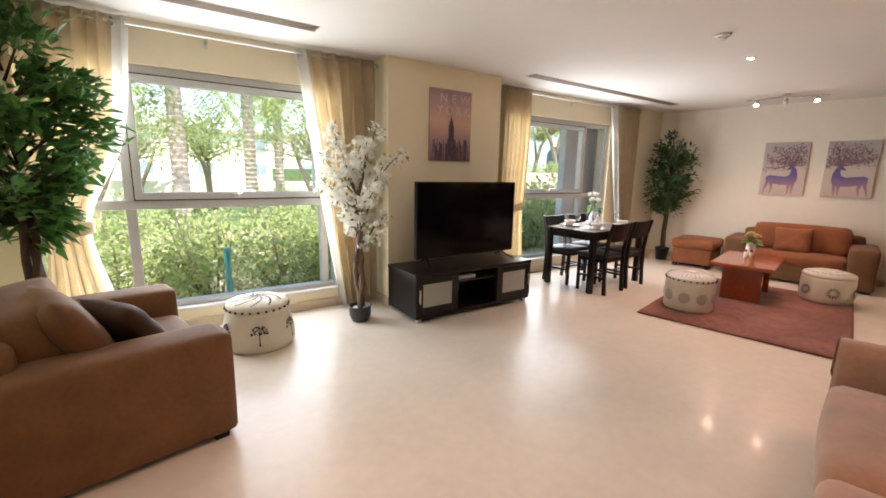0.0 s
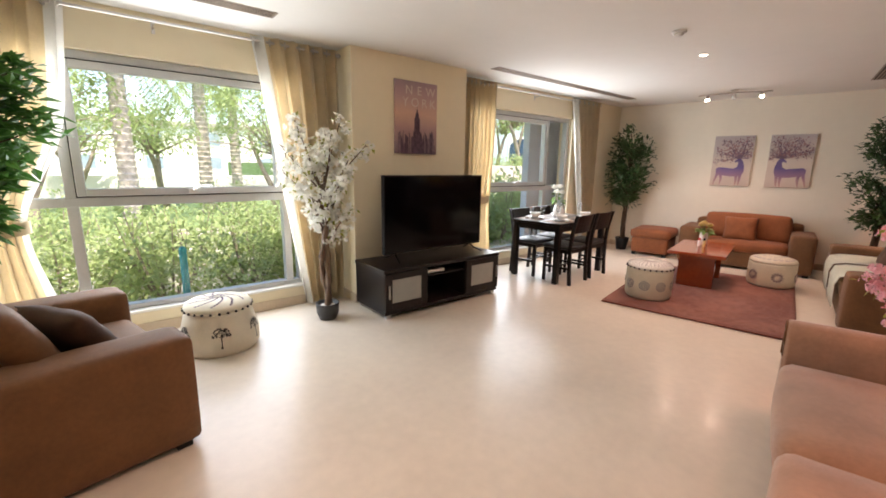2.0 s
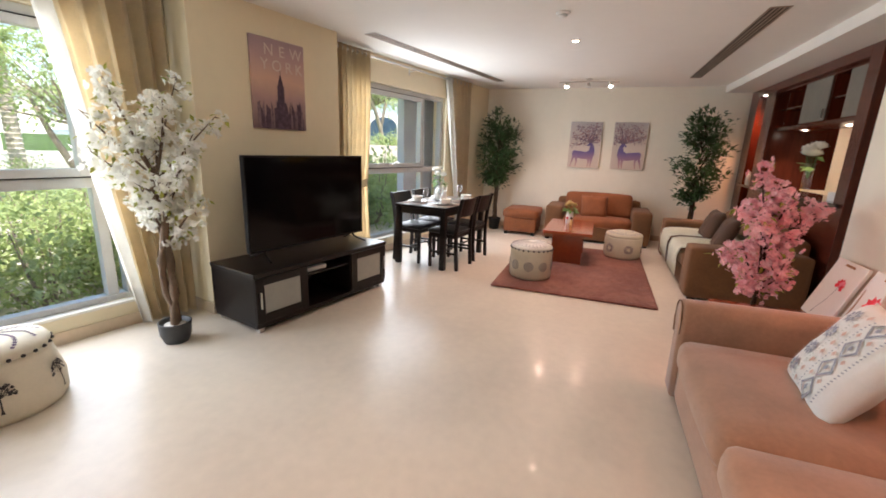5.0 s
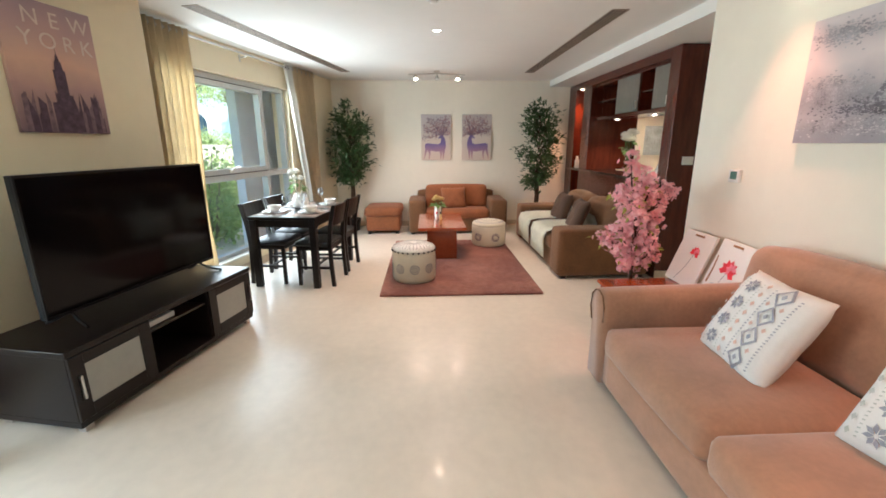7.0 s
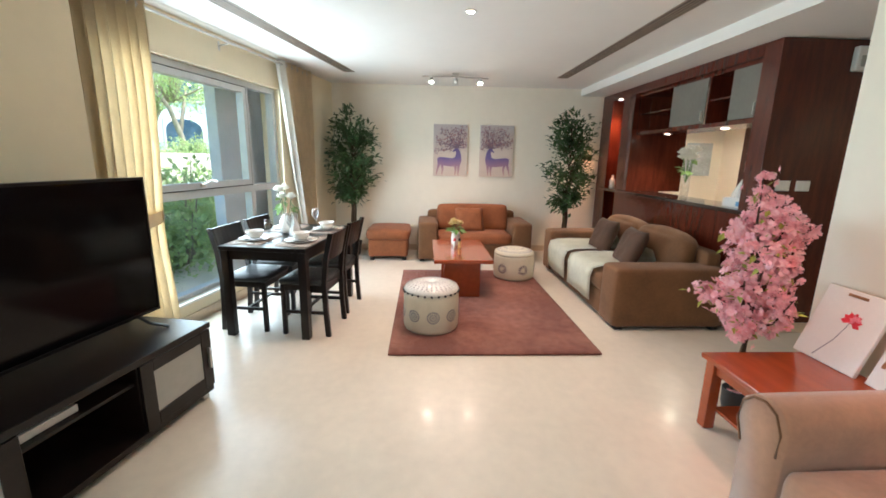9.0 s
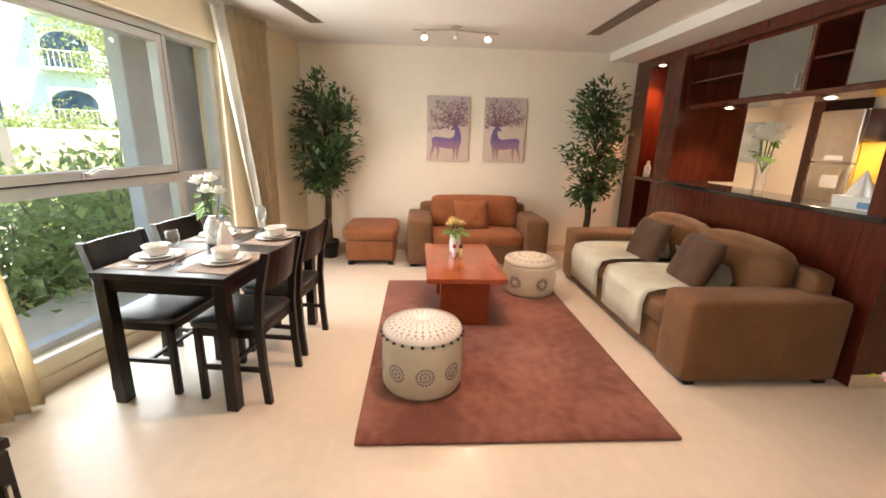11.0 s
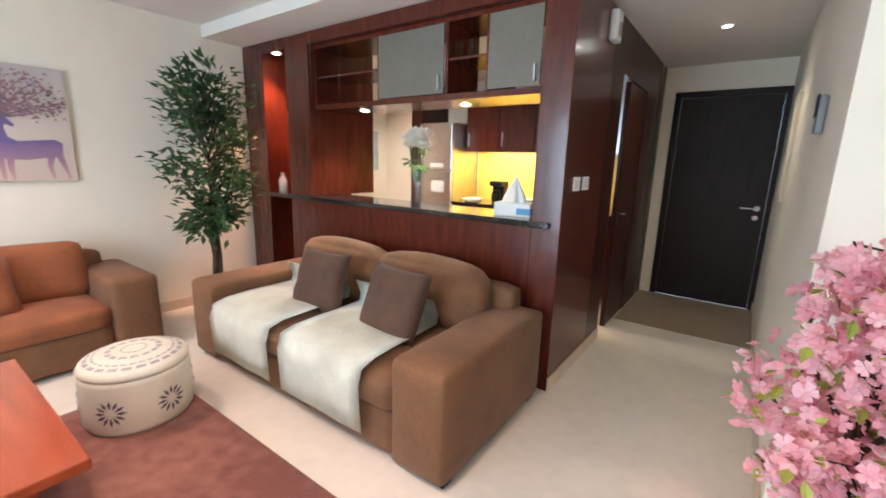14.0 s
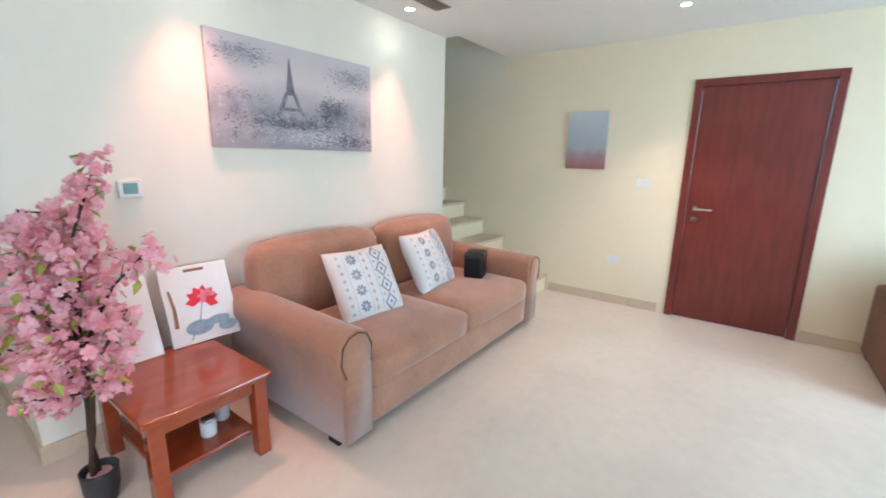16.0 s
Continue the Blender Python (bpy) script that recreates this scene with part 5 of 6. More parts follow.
def blossom_tree(m, seed, label, trunk_h, z0, z1, radius, petal_m, flowers, pot_m, pot_r, stem, fsize, nb=22):
    rnd = random.Random(seed)
    ob = thing("blossom_tree", m, label, "plant", "potted plants")
    part("pot", lathe([(pot_r * 0.72, 0), (pot_r * 0.95, 0.06), (pot_r, 0.14), (pot_r * 1.02, 0.15), (pot_r * 0.9, 0.15), (pot_r * 0.88, 0.13)], 24), pot_m, ob, smooth=True)
    bm = bmesh.new()
    lathe([(pot_r * 0.89, 0.125), (pot_r * 0.4, 0.135), (0.005, 0.137)], 18, bm)
    part("soil", bm, petal_m if stem < 0.02 else CERAMIC, ob)
    tk = bmesh.new()
    for s in range(2 if stem > 0.02 else 3):
        pts = [(stem * 0.9 * math.cos(s * 3.1 + z * 5) + 0.012 * math.sin(z * 9), stem * 0.9 * math.sin(s * 3.1 + z * 5), z) for z in np.linspace(0.12, trunk_h, 14)]
        tube(pts, [stem * (1 + 0.25 * math.sin(k * 2.4)) * (1 - 0.3 * k / 13) for k in range(14)], 8, tk)
    fl, gl = bmesh.new(), []
    zc, hz = (z0 + z1) / 2, (z1 - z0) / 2
    for k in range(nb):
        u = -0.95 + 1.9 * (k + 0.5) / nb
        az = k * 2.4 + rnd.uniform(-0.4, 0.4)
        rr = radius * math.sqrt(max(0.08, 1 - u * u)) * rnd.choice((0.5, 0.75, 1.0, 1.3))
        tip = Vector((rr * math.cos(az), rr * math.sin(az), zc + u * hz + rnd.uniform(-0.04, 0.05)))
        root = Vector((0, 0, min(trunk_h, max(trunk_h - 0.45, tip.z - rnd.uniform(0.25, 0.45)))))
        mid = root.lerp(tip, 0.55) + Vector((0.02 * math.sin(k), 0.02 * math.cos(k), rnd.uniform(-0.03, 0.05)))
        tube([root, mid, tip], [0.009, 0.006, 0.003], 5, tk)
        # short side twigs carry the blossom in clumps, thinning towards the tip
        clumps = []
        for f in (0.32, 0.5, 0.62, 0.74, 0.86, 0.97):
            q = root.lerp(mid, f * 2) if f < 0.5 else mid.lerp(tip, f * 2 - 1)
            off = Vector([rnd.gauss(0, 0.042 * (1.15 - 0.6 * f)) for _ in range(3)])
            tube([q, q + off], [0.004, 0.002], 4, tk)
            clumps.append((q + off, 0.034 * (1.2 - 0.55 * f), 1.25 - 0.6 * f))
        total = sum(c[2] for c in clumps)
        for c, spread, share in clumps:
            for _ in range(round(flowers / nb * share / total)):
                q = c + Vector([rnd.gauss(0, spread) for _ in range(3)])
                d = (Vector([rnd.gauss(0, 0.6) for _ in range(3)]) + (q - c).normalized() + Vector((0, 0, 0.2))).normalized()
                qt = d.to_track_quat("Z", "Y")
                s = fsize * rnd.uniform(0.7, 1.25)
                for w in range(5):
                    a0 = w * math.tau / 5 + rnd.uniform(-0.2, 0.2)
                    cup = rnd.uniform(0.2, 0.5)
                    loc = [(0, 0, 0), (0.6 * s * math.cos(a0 - 0.62), 0.6 * s * math.sin(a0 - 0.62), 0.7 * cup * s), (s * math.cos(a0 - 0.36), s * math.sin(a0 - 0.36), cup * s), (s * math.cos(a0 + 0.36), s * math.sin(a0 + 0.36), cup * s), (0.6 * s * math.cos(a0 + 0.62), 0.6 * s * math.sin(a0 + 0.62), 0.7 * cup * s)]
                    fl.faces.new([fl.verts.new(q + qt @ Vector(v)) for v in loc])
                if rnd.random() < (0.3 if stem > 0.02 else 0.14):
                    gl.append((q, d))
    part("trunk", tk, TWIG if stem > 0.02 else BARK, ob, smooth=True)
    part("blossoms", fl, petal_m, ob, "dense clusters of small silk blossoms")
    part("leaves", leaf_cloud(gl, 0.055, rnd), LEAF_Y, ob)


blossom_tree(pose(2.38, 3.64, 0), 4, "white artificial cherry blossom tree in a dark pot", 1.15, 0.86, 1.86, 0.32, BLOOM_W, 1500, POT, 0.105, 0.029, 0.026, 19)
blossom_tree(pose(3.905, -0.23, 0), 11, "pink artificial cherry blossom tree in a small dark pot", 0.95, 0.50, 1.36, 0.29, BLOOM_P, 1500, POT, 0.066, 0.012, 0.024, 15)

# ---------------- soft things ----------------
PATT = mat("white_cotton_cover", (0.80, 0.79, 0.76), 0.85, scale=12, vary=0.04, bump=0.2, bscale=260)
SLATE = mat("slate_grey_print", (0.33, 0.34, 0.39), 0.85, scale=40, vary=0.2)
DUSTY = mat("dusty_rose_print", (0.66, 0.45, 0.37), 0.85, scale=40, vary=0.15)
SAGE = mat("sage_grey_print", (0.52, 0.54, 0.50), 0.85, scale=40, vary=0.15)


def patterned_cushion(m, seed):
    """Bands of folk motifs run up the cover, side by side along x."""
    ob = thing("cushion", m, "white cushion printed with grey and rose folk motifs", "cushion", "patterned cushions")
    W = 0.48
    part("cover", pillow(W, W, 0.17, 18, 0.55, 0.006, seed), PATT, ob, smooth=True)

    def top(u, v):
        uu, vv = 2 * u / W, 2 * v / W
        return 0.085 * max(0.0, (1 - uu ** 4) * (1 - vv ** 4)) ** 0.55 + 0.0065

    def prints(name, polys, material):
        bm = bmesh.new()
        for poly in polys:
            bm.faces.new([bm.verts.new((u, v, top(u, v))) for u, v in poly])
        part(name, bm, material, ob)

    def lozenge(u, v, a, b):
        return [(u - a, v), (u, v - b), (u + a, v), (u, v + b)]

    for k in range(8):
        v = -0.18 + 0.36 * k / 7
        prints("lozenge_print", [lozenge(-0.185, v, 0.011, 0.014)], SAGE)
        prints("lozenge_print", [lozenge(-0.015, v, 0.012, 0.015)], DUSTY)
    for k in range(4):
        v = -0.15 + 0.10 * k
        star = []
        for w in range(8):
            a = w * math.tau / 8 + math.tau / 16
            c, q = math.cos(a), math.sin(a)
            star.append([(-0.10 + 0.006 * c, v + 0.006 * q), (-0.10 + 0.024 * c - 0.009 * q, v + 0.024 * q + 0.009 * c), (-0.10 + 0.040 * c, v + 0.040 * q), (-0.10 + 0.024 * c + 0.009 * q, v + 0.024 * q - 0.009 * c)])
        prints("snowflake_print", star, SLATE)
        v = -0.165 + 0.11 * k
        ring = []
        for (x0, y0), (x1, y1) in zip(((-1, 0), (0, -1), (1, 0), (0, 1)), ((0, -1), (1, 0), (0, 1), (-1, 0))):
            ring.append([(0.095 + 0.050 * x0, v + 0.055 * y0), (0.095 + 0.050 * x1, v + 0.055 * y1), (0.095 + 0.036 * x1, v + 0.040 * y1), (0.095 + 0.036 * x0, v + 0.040 * y0)])
        prints("diamond_print", ring + [lozenge(0.095, v, 0.013, 0.015)], SLATE)
        for u in (0.055, 0.135):
            if k < 3:
                prints("lozenge_print", [lozenge(u, v + 0.055, 0.011, 0.013)], DUSTY)
    for u, mt in ((-0.152, SAGE), (-0.045, SAGE), (0.032, SLATE), (0.172, SLATE)):
        prints("stitched_line_print", [[(u - 0.005, -0.19 + 0.0158 * k), (u + 0.005, -0.187 + 0.0158 * k), (u + 0.005, -0.182 + 0.0158 * k), (u - 0.005, -0.185 + 0.0158 * k)] for k in range(24)], mt)


patterned_cushion(pose(2.50, -0.14, 0.625, 60, 0, 174), 1)
patterned_cushion(pose(1.78, -0.19, 0.635, 62, 0, 186), 2)
bag = thing("camera_bag", pose(1.38, 0.0, 0.445, 0, 0, 20), "small black camera bag on the sofa seat", "bag")
part("body", soft_box(-0.11, 0.09, -0.08, 0.08, 0, 0.21, 0.025, 0.01), BLACKP, bag, smooth=True)
part("pocket", soft_box(-0.20, -0.105, -0.05, 0.06, 0, 0.12, 0.02, 0.008), BLACKP, bag, smooth=True)
part("flap", soft_box(-0.113, 0.093, -0.083, 0.083, 0.16, 0.222, 0.02, 0.004), LEATHER, bag, smooth=True)
cushion("cushion", pose(6.40, -0.46, 0.605, 70, 0, 182), 0.43, 0.40, 0.15, SUEDE_D, "dark brown scatter cushion on the brown sofa")
cushion("cushion", pose(5.75, -0.45, 0.60, 68, 0, 174), 0.45, 0.41, 0.15, SUEDE_D, "dark brown scatter cushion on the brown sofa", seed=3)
cushion("cushion", pose(7.80, 0.95, 0.56, 65, 0, -84), 0.42, 0.38, 0.16, SUEDE_R, "rust scatter cushion on the loveseat", seed=5)
cushion("cushion", pose(0.33, 3.03, 0.62, 64, 0, 98), 0.50, 0.46, 0.17, SUEDE, "large brown suede cushion on the armchair", seed=7)
cushion("cushion", pose(0.55, 3.10, 0.565, 56, 0, 112), 0.44, 0.38, 0.14, SUEDE_D, "dark brown cushion on the armchair", seed=9)


def throw(x, w, slant, seed):
    bm = bmesh.new()
    path = [(-0.58, 0.62), (-0.62, 0.52), (-0.60, 0.470), (-0.45, 0.468), (-0.25, 0.468), (-0.10, 0.462), (-0.01, 0.440), (0.018, 0.36), (0.014, 0.23), (0.010, 0.12)]
    rows = []
    for k, (y, z) in enumerate(path):
        rows.append([bm.verts.new((x + slant * k / 9 + w * (j / 8 - 0.5), y + 0.004 * noise.noise(Vector((j * 0.5, k * 0.6, seed))), z + 0.005 * noise.noise(Vector((k * 0.4, j * 0.7, seed))) + 0.006)) for j in range(9)])
    for p, q in zip(rows, rows[1:]):
        for j in range(8):
            bm.faces.new((p[j], p[j + 1], q[j + 1], q[j]))
    bmesh.ops.solidify(bm, geom=bm.faces[:], thickness=-0.005)
    tagged(part("throw", bm, CREAM, smooth=True), "cream cotton throw laid over the sofa seat", "throw", "sofa throws")


throw(6.62, 0.64, -0.02, 1)
throw(5.88, 0.64, -0.03, 2)

# ---------------- tableware ----------------


def setting(x, y, rot):
    m = DM @ pose(x, y, 0.75, 0, 0, rot)
    tagged(place(part("placemat", box(-0.21, 0.21, -0.14, 0.14, 0.0005, 0.003, 0.001, 1), mat_pm), m), "grey-brown woven placemat on the dining table", "placemat", "place settings")
    tagged(place(part("plate", lathe([(0.06, 0.004), (0.09, 0.007), (0.13, 0.018), (0.132, 0.021), (0.09, 0.012), (0.01, 0.010)], 32), CERAMIC, smooth=True), m), "white ceramic dinner plate", "plate", "place settings")
    tagged(place(part("side_plate", lathe([(0.05, 0.013), (0.07, 0.017), (0.10, 0.028), (0.102, 0.031), (0.07, 0.022), (0.01, 0.020)], 32), CERAMIC, smooth=True), m), "white ceramic side plate on a dinner plate", "plate", "place settings")
    tagged(place(part("bowl", lathe([(0.035, 0.022), (0.055, 0.03), (0.068, 0.06), (0.071, 0.08), (0.067, 0.08), (0.062, 0.06), (0.01, 0.034)], 32), CERAMIC, smooth=True), m), "white ceramic bowl on stacked plates", "bowl", "place settings")
    for k, nm in ((0, "fork"), (1, "spoon")):
        bm = tube([(0.155 + 0.022 * k, -0.09, 0.006), (0.155 + 0.022 * k, 0.03, 0.006)], 0.0035, 6)
        if k:
            bm2 = bmesh.new()
            bmesh.ops.create_uvsphere(bm2, u_segments=10, v_segments=6, radius=1, matrix=Matrix.Translation((0.177, 0.055, 0.007)) @ Matrix.Diagonal((0.015, 0.026, 0.003, 1)))
            me = bpy.data.meshes.new("tmp")
            bm2.to_mesh(me)
            bm.from_mesh(me)
            bm2.free()
        else:
            for q in (-0.007, -0.0023, 0.0023, 0.007):
                add_box(bm, 0.155 + q - 0.0013, 0.155 + q + 0.0013, 0.03, 0.085, 0.005, 0.008)
        tagged(place(part(nm, bm, STEEL, smooth=bool(k)), m), "steel table " + nm + " on a placemat", nm, "place settings")


mat_pm = mat("woven_placemat", (0.36, 0.29, 0.25), 0.85, scale=30, vary=0.25, bump=0.3, bscale=200)
for x, y, r in ((-0.30, -0.20, 0), (0.28, -0.20, 0), (-0.30, 0.20, 180), (0.28, 0.20, 180)):
    setting(x, y, r)
for x, y in ((-0.14, -0.04), (-0.40, 0.02), (0.42, -0.03), (0.10, 0.04)):
    ob = place(part("wine_glass", lathe([(0.032, 0.002), (0.030, 0.005), (0.005, 0.010), (0.004, 0.07), (0.012, 0.085), (0.033, 0.12), (0.034, 0.15), (0.028, 0.19), (0.0265, 0.19), (0.032, 0.15), (0.031, 0.12), (0.010, 0.09)], 24), CLEAR, smooth=True), DM @ pose(x, y, 0.75))
    tagged(ob, "clear stemmed wine glass on the dining table", "glass", "wine glasses")
nk = bmesh.new()
rings = []
for r, z in ((0.06, 0.0), (0.055, 0.05), (0.035, 0.11), (0.008, 0.16)):
    rings.append([nk.verts.new((r * (1 + 0.2 * math.sin(6 * q)) * math.cos(q), r * (1 + 0.2 * math.sin(6 * q)) * 0.6 * math.sin(q), z)) for q in [k * math.tau / 24 for k in range(24)]])
for p, q in zip(rings, rings[1:]):
    for k in range(24):
        nk.faces.new((p[k], p[(k + 1) % 24], q[(k + 1) % 24], q[k]))
tagged(place(part("napkin", nk, CERAMIC, smooth=True), DM @ pose(-0.02, -0.02, 0.75)), "folded white cloth napkin standing upright", "napkin")


def vase_of_flowers(m, label, profile, vase_m, heads, stem_h, petal_m, size, glassy=False, seed=1):
    ob = thing("flower_vase", m, label, "vase", "flower vases")
    part("vase", lathe(profile, 28), vase_m, ob, smooth=True)
    rnd = random.Random(seed)
    stems, pet, lv = bmesh.new(), bmesh.new(), []
    for k in range(heads):
        a = k * 2.3 + 0.4
        tip = Vector((0.055 * math.cos(a) * (1 + 0.3 * rnd.random()), 0.055 * math.sin(a), stem_h * rnd.uniform(0.82, 1.05)))
        tube([(0, 0, profile[-1][1] * 0.5), tip * 0.6, tip], 0.003, 6, stems)
        for ring, (n, tilt) in enumerate(((5, 0.35), (7, 0.75), (8, 1.1))):
            for w in range(n):
                b = w * math.tau / n + ring
                d = Vector((math.cos(b) * math.sin(tilt), math.sin(b) * math.sin(tilt), math.cos(tilt)))
                s = d.cross(Vector((0, 0, 1))).normalized() * size * 0.38
                pet.faces.new([pet.verts.new(tip + v) for v in (Vector((0, 0, 0)), d * size * 0.6 + s, d * size, d * size * 0.6 - s)])
        for _ in range(4 if heads < 8 else 1):
            lv.append((tip * rnd.uniform(0.6, 0.9), Vector((math.cos(a), math.sin(a), 0.2))))
    part("stalk_bunch", stems, LEAF_B, ob)
    part("petals", pet, petal_m, ob)
    part("leaves", leaf_cloud(lv, 0.09, rnd, 0.6), LEAF_P, ob)
    return ob


CALLA = mat("yellow_petals", (0.78, 0.52, 0.10), 0.6, scale=12, vary=0.2, second=(0.85, 0.74, 0.45))
vase_of_flowers(DM @ pose(0.06, 0.10, 0.75), "white glass vase of cream roses on the dining table", [(0.04, 0), (0.05, 0.02), (0.055, 0.09), (0.04, 0.14), (0.022, 0.17), (0.024, 0.18)], CERAMIC, 4, 0.38, BLOOM_W, 0.066)
vase_of_flowers(pose(6.24, -1.24, 1.06), "tall glass vase of white blossoms on the counter", [(0.035, 0), (0.038, 0.01), (0.045, 0.25), (0.048, 0.34)], CLEAR, 10, 0.50, BLOOM_W, 0.085, seed=4)
vase_of_flowers(pose(6.52, 1.25, 0.455), "white jug of yellow flowers on the coffee table", [(0.04, 0), (0.05, 0.02), (0.052, 0.10), (0.045, 0.14), (0.05, 0.16)], CERAMIC, 6, 0.26, CALLA, 0.055, seed=6)
for y, c, cap, nm in ((1.27, WHITEP, mat("red_cap", (0.6, 0.02, 0.03), 0.4), "white bottle with a red cap"), (1.215, CALLA, BLACKP, "yellow bottle with a black cap")):
    ob = thing("bottle", pose(6.36, y, 0.455), "small " + nm + " on the coffee table", "bottle", "small bottles")
    part("body", lathe([(0.016, 0), (0.018, 0.004), (0.018, 0.07), (0.012, 0.078)], 16), c, ob, smooth=True)
    part("cap", lathe([(0.014, 0.078), (0.014, 0.105), (0.010, 0.108)], 14), cap, ob, smooth=True)

# side table things
REDP = mat("red_poppy", (0.70, 0.03, 0.05), 0.7, scale=14, vary=0.3)
PINKP = mat("pink_poppy", (0.85, 0.22, 0.28), 0.7, scale=18, vary=0.3)
BLUEP = mat("blue_grey_print", (0.32, 0.42, 0.50), 0.7, scale=10, vary=0.3)
TWINE = mat("brown_twine", (0.30, 0.15, 0.07), 0.85, scale=30, vary=0.3)


def petalled(x, z, r, n, tilt):
    """A flower head of n pointed petals, as (x, z) polygons."""
    out = []
    for k in range(n):
        a = tilt + (k / (n - 1) - 0.5) * 3.6
        c, q = math.sin(a), math.cos(a)
        out.append([(x, z), (x + 0.6 * r * c - 0.28 * r * q, z + 0.6 * r * q + 0.28 * r * c), (x + r * c, z + r * q), (x + 0.6 * r * c + 0.28 * r * q, z + 0.6 * r * q - 0.28 * r * c)])
    return out


def flower_canvas(x, lean, w, h, turn, flower, label):
    ob = thing("flower_canvas", pose(x, -0.505, 0.425, -lean, 0, 180 + turn), label, "picture", "flower canvases")
    part("canvas", box(-w / 2, w / 2, -0.012, 0.010, 0, h, 0.003, 1), CERAMIC, ob)
    part("hanging_bar", box(-0.05, 0.05, -0.016, -0.0125, h - 0.035, h - 0.02, 0.001, 1), TWINE, ob, "brown twine loop")
    fx, fz, fr = flower
    bm = bmesh.new()
    for k, poly in enumerate(petalled(fx, fz, fr, 7, 0.2)):
        flat([poly], -0.0128 - 0.0001 * k, bm)
    part("flower", bm, REDP, ob)
    bm = bmesh.new()
    for k, poly in enumerate(petalled(fx + 0.3 * fr, fz + 0.2 * fr, fr * 0.6, 5, -0.5)):
        flat([poly], -0.0140 - 0.0001 * k, bm)
    part("inner_petals", bm, PINKP, ob)
    part("stem", flat(strip([(fx, fz), (fx - 0.03, fz * 0.55), (fx - 0.09, 0.02)], 0.002, 0.003), -0.0125), GREYINK, ob)
    return ob


flower_canvas(3.70, 20, 0.34, 0.41, 0, (0.03, 0.25, 0.055), "white canvas with one red flower leaning on the wall")
cv = flower_canvas(3.315, 19, 0.34, 0.42, -4, (0.01, 0.22, 0.085), "white canvas with a red poppy leaning on the wall")
for k, (x, z, u, v) in enumerate(((-0.03, 0.08, 0.07, 0.04), (0.07, 0.10, 0.06, 0.025), (0.11, 0.06, 0.05, 0.03))):
    part("blue_leaf", flat([disc(x, z, u, v, 14)], -0.0150 - 0.0003 * k), BLUEP, cv)
part("brown_stroke", flat(strip([(-0.14, 0.30), (-0.13, 0.20), (-0.135, 0.10)], 0.006, 0.01), -0.0127), TWINE, cv)
for x, y in ((3.52, -0.12), (3.42, -0.2)):
    ob = thing("candle_jar", pose(x, y, 0.13), "small white glass candle jar on the lower shelf", "candle", "candle jars")
    part("jar", lathe([(0.03, 0), (0.035, 0.01), (0.035, 0.08), (0.032, 0.08)], 18), CERAMIC, ob, smooth=True)
    part("lid", lathe([(0.034, 0.08), (0.034, 0.092), (0.02, 0.096)], 18), STEEL, ob, smooth=True)
tagged(part("power_strip", box(-0.13, 0.13, -0.03, 0.03, 0, 0.035, 0.004), WHITEP), "white media box on the stand shelf", "media box").matrix_world = WM @ pose(-4.92, -0.84, 0.351)

# ---------------- pouf prints ----------------


def on_side(pf, r, h, flare, bmesh_polys, name, material):
    """Wraps polygons of (angle, height) round the pouf."""
    bm = bmesh.new()
    for k, poly in enumerate(bmesh_polys):
        vs = []
        for a, z in poly:
            rr = r * (1.01 + (flare - 1.01) * max(0, z / h - 0.35) / 0.45) + 0.005 + 0.00004 * k
            vs.append(bm.verts.new((rr * math.cos(a), rr * math.sin(a), z)))
        bm.faces.new(vs)
    part(name, bm, material, pf)


def on_top(pf, r, h, polys, name, material):
    bm = bmesh.new()
    for k, poly in enumerate(polys):
        bm.faces.new([bm.verts.new((x, y, h + 0.0018 + float(np.interp(math.hypot(x, y) / r, (0.0, 0.2, 0.6, 0.93, 1.0), (0.035, 0.035, 0.030, 0.005, -0.02))) + 0.00001 * k)) for x, y in poly])
    part(name, bm, material, pf)


def ring_polys(a, z, r0, r1, r, n=16):
    out = []
    for k in range(n):
        t0, t1 = k * math.tau / n, (k + 0.72) * math.tau / n
        out.append([(a + q * math.cos(t) / r, z + q * math.sin(t)) for q, t in ((r0, t0), (r1, t0), (r1, t1), (r0, t1))])
    return out


p1, p2, p3 = POUFS
rnd = random.Random(5)
for k in range(6):
    a = k * math.tau / 6 + 4.35
    trees = [[(a - 0.030, 0.075), (a + 0.030, 0.075), (a + 0.012, 0.10), (a + 0.012, 0.165), (a - 0.012, 0.165), (a - 0.012, 0.10)]]
    for w in range(7):
        t = 0.35 + 2.45 * w / 6
        c, q = math.cos(t), math.sin(t)
        trees.append([(a + 0.010 * q, 0.155), (a + 0.18 * c + 0.006, 0.165 + 0.052 * q), (a + 0.18 * c - 0.006, 0.167 + 0.052 * q), (a - 0.010 * q, 0.16)])
    for _ in range(60):
        t, q = rnd.uniform(-0.1, math.pi + 0.1), rnd.uniform(0.25, 1) ** 0.5
        u, v = a + 0.062 * q * math.cos(t) / 0.275, 0.168 + 0.062 * q * math.sin(t)
        trees.append([(u + 0.022 * math.cos(w), v + 0.0062 * math.sin(w)) for w in (0, 1.57, 3.14, 4.71)])
    on_side(p1, 0.275, 0.36, 0.86, trees, "tree_print", INK)
for k in range(9):
    a = k * math.tau / 9 + 3.2
    med = ring_polys(a, 0.16, 0.040, 0.052, 0.235) + ring_polys(a, 0.16, 0.020, 0.032, 0.235, 12) + ring_polys(a, 0.16, 0.003, 0.012, 0.235, 6)
    on_side(p2, 0.235, 0.37, 1.0, med, "medallion_print", GREYINK)
rad = []
